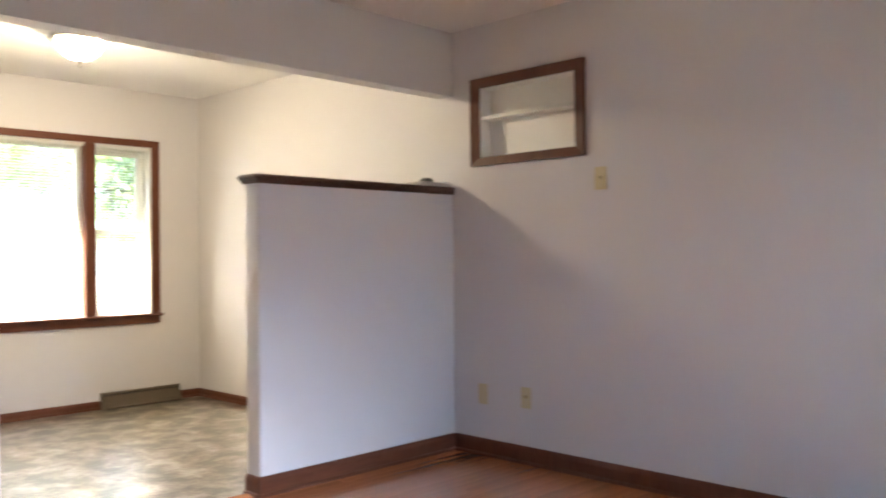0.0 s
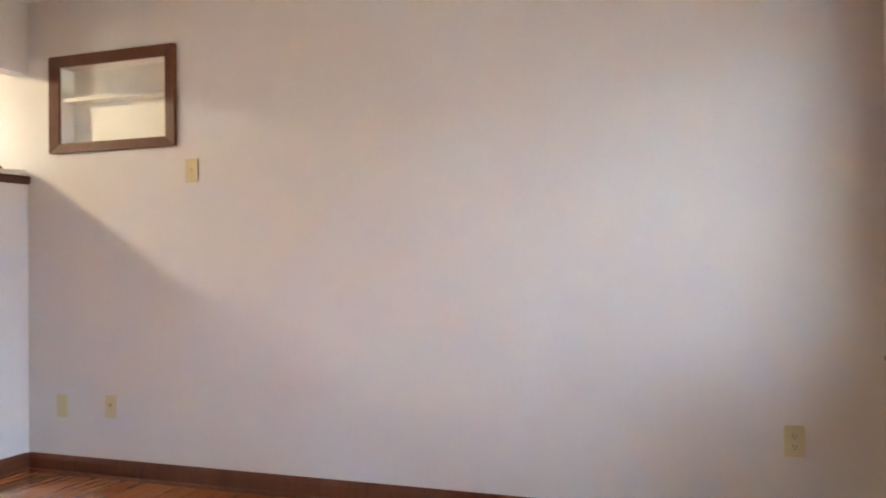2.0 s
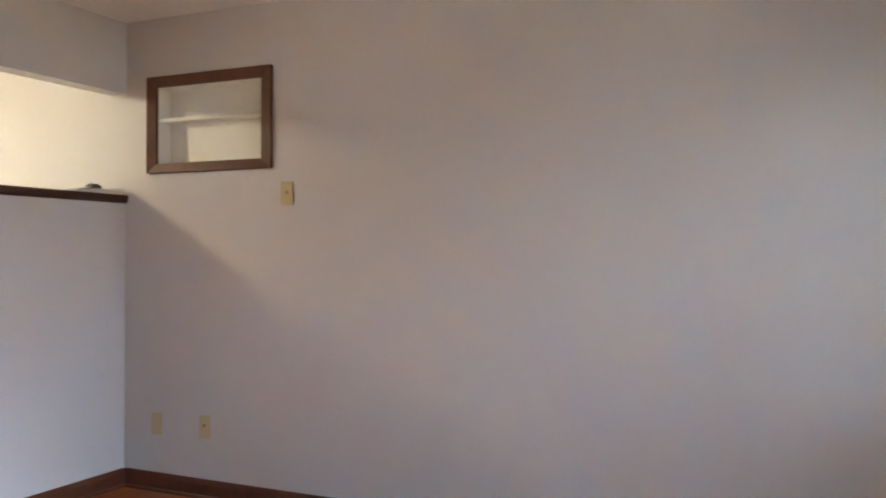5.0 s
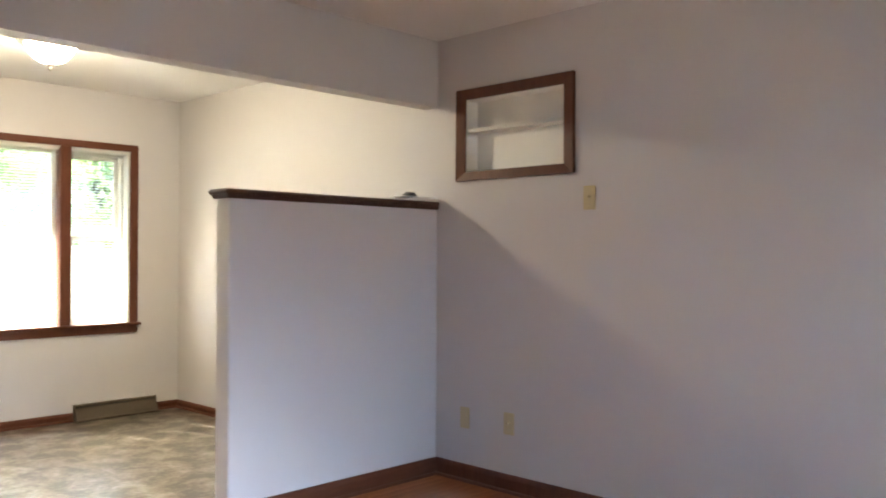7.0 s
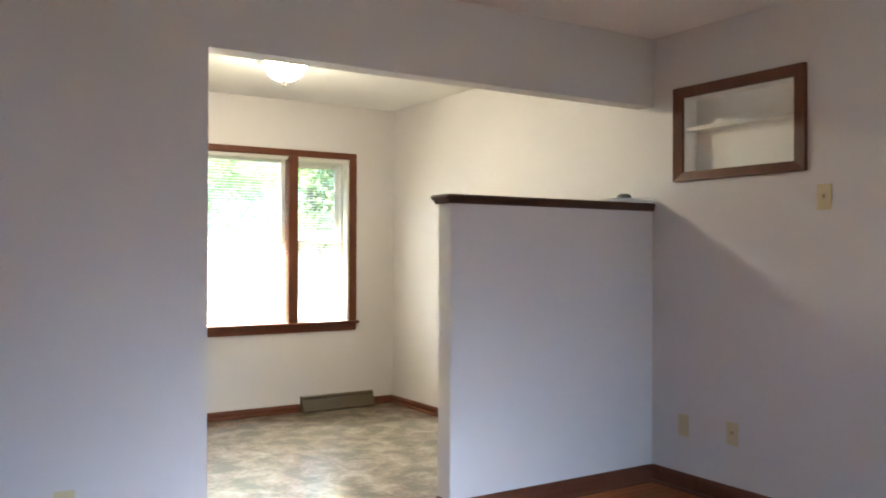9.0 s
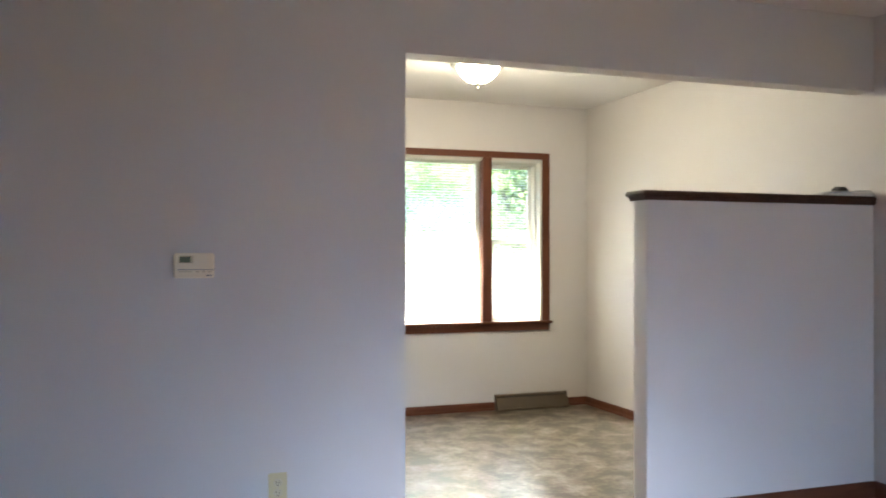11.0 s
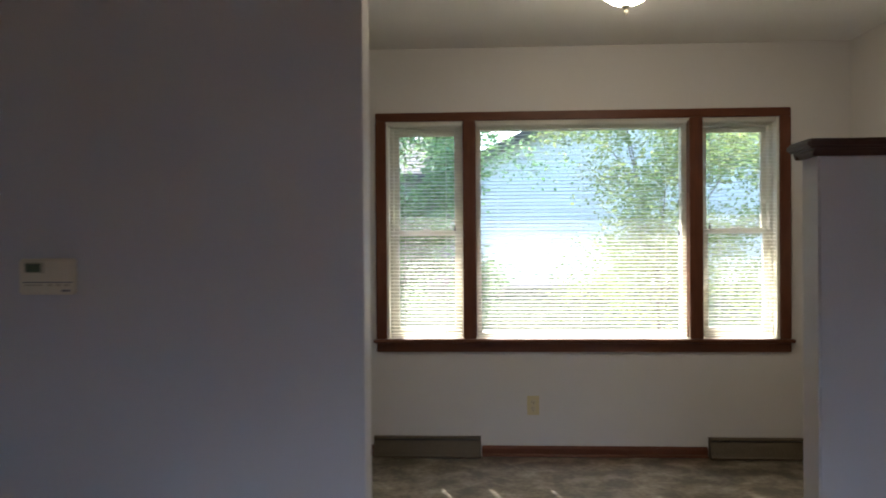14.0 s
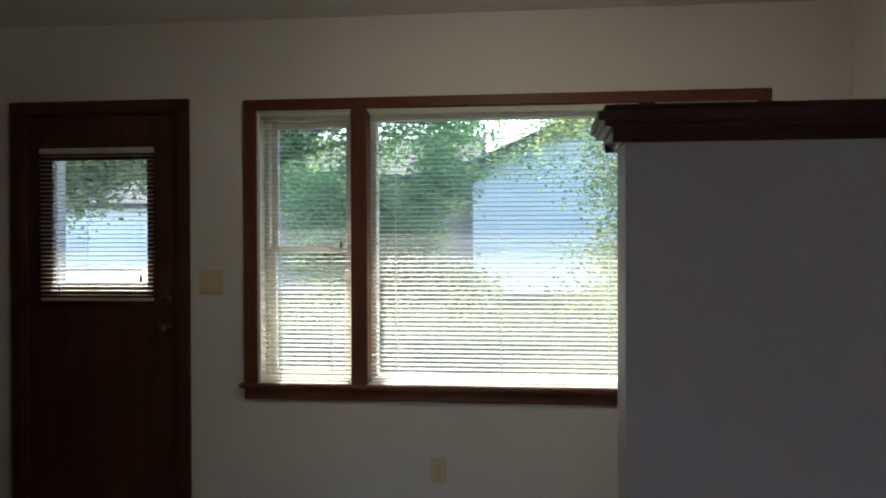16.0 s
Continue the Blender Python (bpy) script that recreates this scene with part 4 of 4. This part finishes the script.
def tree(name, at, height, spread, crown_z, leaves, size, leaf, seed, label, lean=(0, 0), rz=1.0, trunk_r=0.14):
    """A tapered trunk with forking limbs and a ragged crown of single leaves."""
    rnd = random.Random(seed)
    t = thing(name, label, "tree" if "tree" in name else "shrub", at)
    bm, tips = bmesh.new(), []
    top = Vector((lean[0] * 0.5, lean[1] * 0.5, crown_z))
    tube(bm, [(0, 0, -0.25), (0.02, 0.01, 0.2), tuple(top * 0.6), tuple(top)], [trunk_r * 1.35, trunk_r, trunk_r * 0.8, trunk_r * 0.6], 10)
    limb_bm = bmesh.new()
    for i in range(11):
        a = 2 * math.pi * (i + rnd.random() * 0.7) / 11
        up = rnd.uniform(-0.15, 1.0)
        end = top + Vector((lean[0] * 0.5 + spread * rnd.uniform(0.55, 1.0) * math.cos(a) * (1 - 0.35 * up), lean[1] * 0.5 + spread * rnd.uniform(0.55, 1.0) * math.sin(a) * (1 - 0.35 * up), (height - crown_z) * up * rz))
        base = top * rnd.uniform(0.7, 1.0)
        mid = base.lerp(end, 0.5) + Vector((rnd.uniform(-0.2, 0.2), rnd.uniform(-0.2, 0.2), rnd.uniform(0.05, 0.3)))
        tube(limb_bm, [tuple(base), tuple(mid), tuple(end)], [trunk_r * 0.42, trunk_r * 0.25, trunk_r * 0.08], 6)
        for k in range(7):
            q = base.lerp(mid, rnd.random()) if k < 2 else mid.lerp(end, rnd.random())
            tip = q + Vector((rnd.gauss(0, 1), rnd.gauss(0, 1), rnd.gauss(0.1, 0.6))) * spread * 0.22
            tube(limb_bm, [tuple(q), tuple(tip)], [trunk_r * 0.10, trunk_r * 0.03], 4)
            tips.append((q, tip))
    part("trunk", bm, BARK, t, smooth=True)
    part("limbs", limb_bm, BARK, t)
    vs, fs = [], []
    for i in range(leaves):
        q, tip = rnd.choice(tips)
        c = q.lerp(tip, rnd.uniform(0.2, 1.25)) + Vector((rnd.gauss(0, 1), rnd.gauss(0, 1), rnd.gauss(-0.1, 0.8))) * spread * 0.085
        s = size * rnd.uniform(0.6, 1.25)
        r = Euler((rnd.uniform(-1.0, 1.0), rnd.uniform(-1.0, 1.0), rnd.uniform(0, 6.28))).to_matrix()
        k = len(vs)
        for p in ((-0.5, 0, 0), (-0.12, -0.42, 0.08), (0.5, 0, -0.1), (-0.12, 0.42, 0.08), (0.12, 0, -0.04)):
            vs.append(c + r @ (Vector(p) * s))
        fs += [(k, k + 1, k + 4), (k + 1, k + 2, k + 4), (k + 2, k + 3, k + 4), (k + 3, k, k + 4)]
    me = bpy.data.meshes.new("crown")
    me.from_pydata(vs, [], fs)
    me.materials.append(leaf)
    new("crown", me).parent = t
    return t


tree("maple_tree", (-6.5, 11.8, ground_z(11.8)), 6.9, 3.1, 3.3, 40000, 0.075, LEAF, 3, "green maple tree with spreading low branches", lean=(2.25, 0.2))
tree("shrub", (-3.6, 10.2, ground_z(10.2)), 2.75, 1.6, 0.95, 20000, 0.085, LEAF, 4, "dense rounded dark green shrub on the lawn", trunk_r=0.06)
tree("shrub", (-0.15, 8.0, ground_z(8)), 4.0, 1.85, 1.1, 20000, 0.058, LEAF_Y, 5, "tall loose shrub with light yellow-green leaves", rz=1.0, trunk_r=0.032)
tree("garden_tree", (3.6, 12.5, ground_z(12.5)), 6.5, 2.6, 1.8, 20000, 0.11, LEAF_Y, 8, "yellow-green garden tree in the sun")
tree("street_tree", (-14.6, 19.0, ground_z(19)), 7.5, 4.6, 3.1, 42000, 0.14, LEAF_Y, 11, "tall green tree beyond the driveway")
tree("street_tree", (-11.3, 21.3, ground_z(21)), 8.0, 3.6, 3.4, 26000, 0.14, LEAF_Y, 12, "tall green tree beyond the driveway")
# trees added behind the forecourt to block low sky from the living room
for k, tx in enumerate((-27.0, -18.5, -10.5, -2.5, 5.5, 13.5, 22.0)):
    ob = tree("street_tree", (tx + 0.8 * math.sin(k * 2.3), -37.5 - 1.2 * math.cos(k * 1.7), -0.28), 9.0 + 0.5 * math.sin(k * 3.1), 4.6, 1.5, 9000, 0.38, LEAF_D, 30 + k, "leafy tree added across the forecourt to block low sky")
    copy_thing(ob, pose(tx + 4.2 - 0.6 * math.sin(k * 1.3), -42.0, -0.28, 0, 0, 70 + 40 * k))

# Hardwood strips of the living floor
floor_living = tagged(part("floor_living", bx(LEFT, 0, FRONT, 0.02, -0.0215, -0.008, 0), SUBFLOOR), "reddish oiled hardwood strip floor", "floor", kind="structure")
PW = 0.0572
rndp = random.Random(21)
plank_me = {}
def plank_mesh(ln):
    if ln not in plank_me:
        bm = bmesh.new()
        box(bm, -ln / 2, ln / 2, -PW / 2 + 0.0004, PW / 2 - 0.0004, -0.007, 0.0)
        bmesh.ops.bevel(bm, geom=[e for e in bm.edges if all(w.co.z > -0.001 for w in e.verts)], offset=0.0008, segments=1, affect="EDGES")
        plank_me[ln] = mesh_of("plank", bm, OAK)
    return plank_me[ln]
rest, row, y = bmesh.new(), 0, 0.018 - PW / 2
while y - PW / 2 > FRONT:
    x = 0.0
    while x > LEFT + 0.05:
        ln = min(rndp.choice((0.6, 0.9, 1.2, 1.5)), round(x - LEFT, 4))
        xc = x - ln / 2
        near = y > -1.9 and x > -2.9
        if near:
            o = new("plank", plank_mesh(ln - 0.0008))
            o.parent = floor_living
            o.location = (xc, y, 0)
        else:
            box(rest, xc - ln / 2 + 0.0004, xc + ln / 2 - 0.0004, y - PW / 2 + 0.0004, y + PW / 2 - 0.0004, -0.007, 0)
        x -= ln
    y -= PW
tagged(part("planks", rest, OAK, floor_living), kind="stuff")
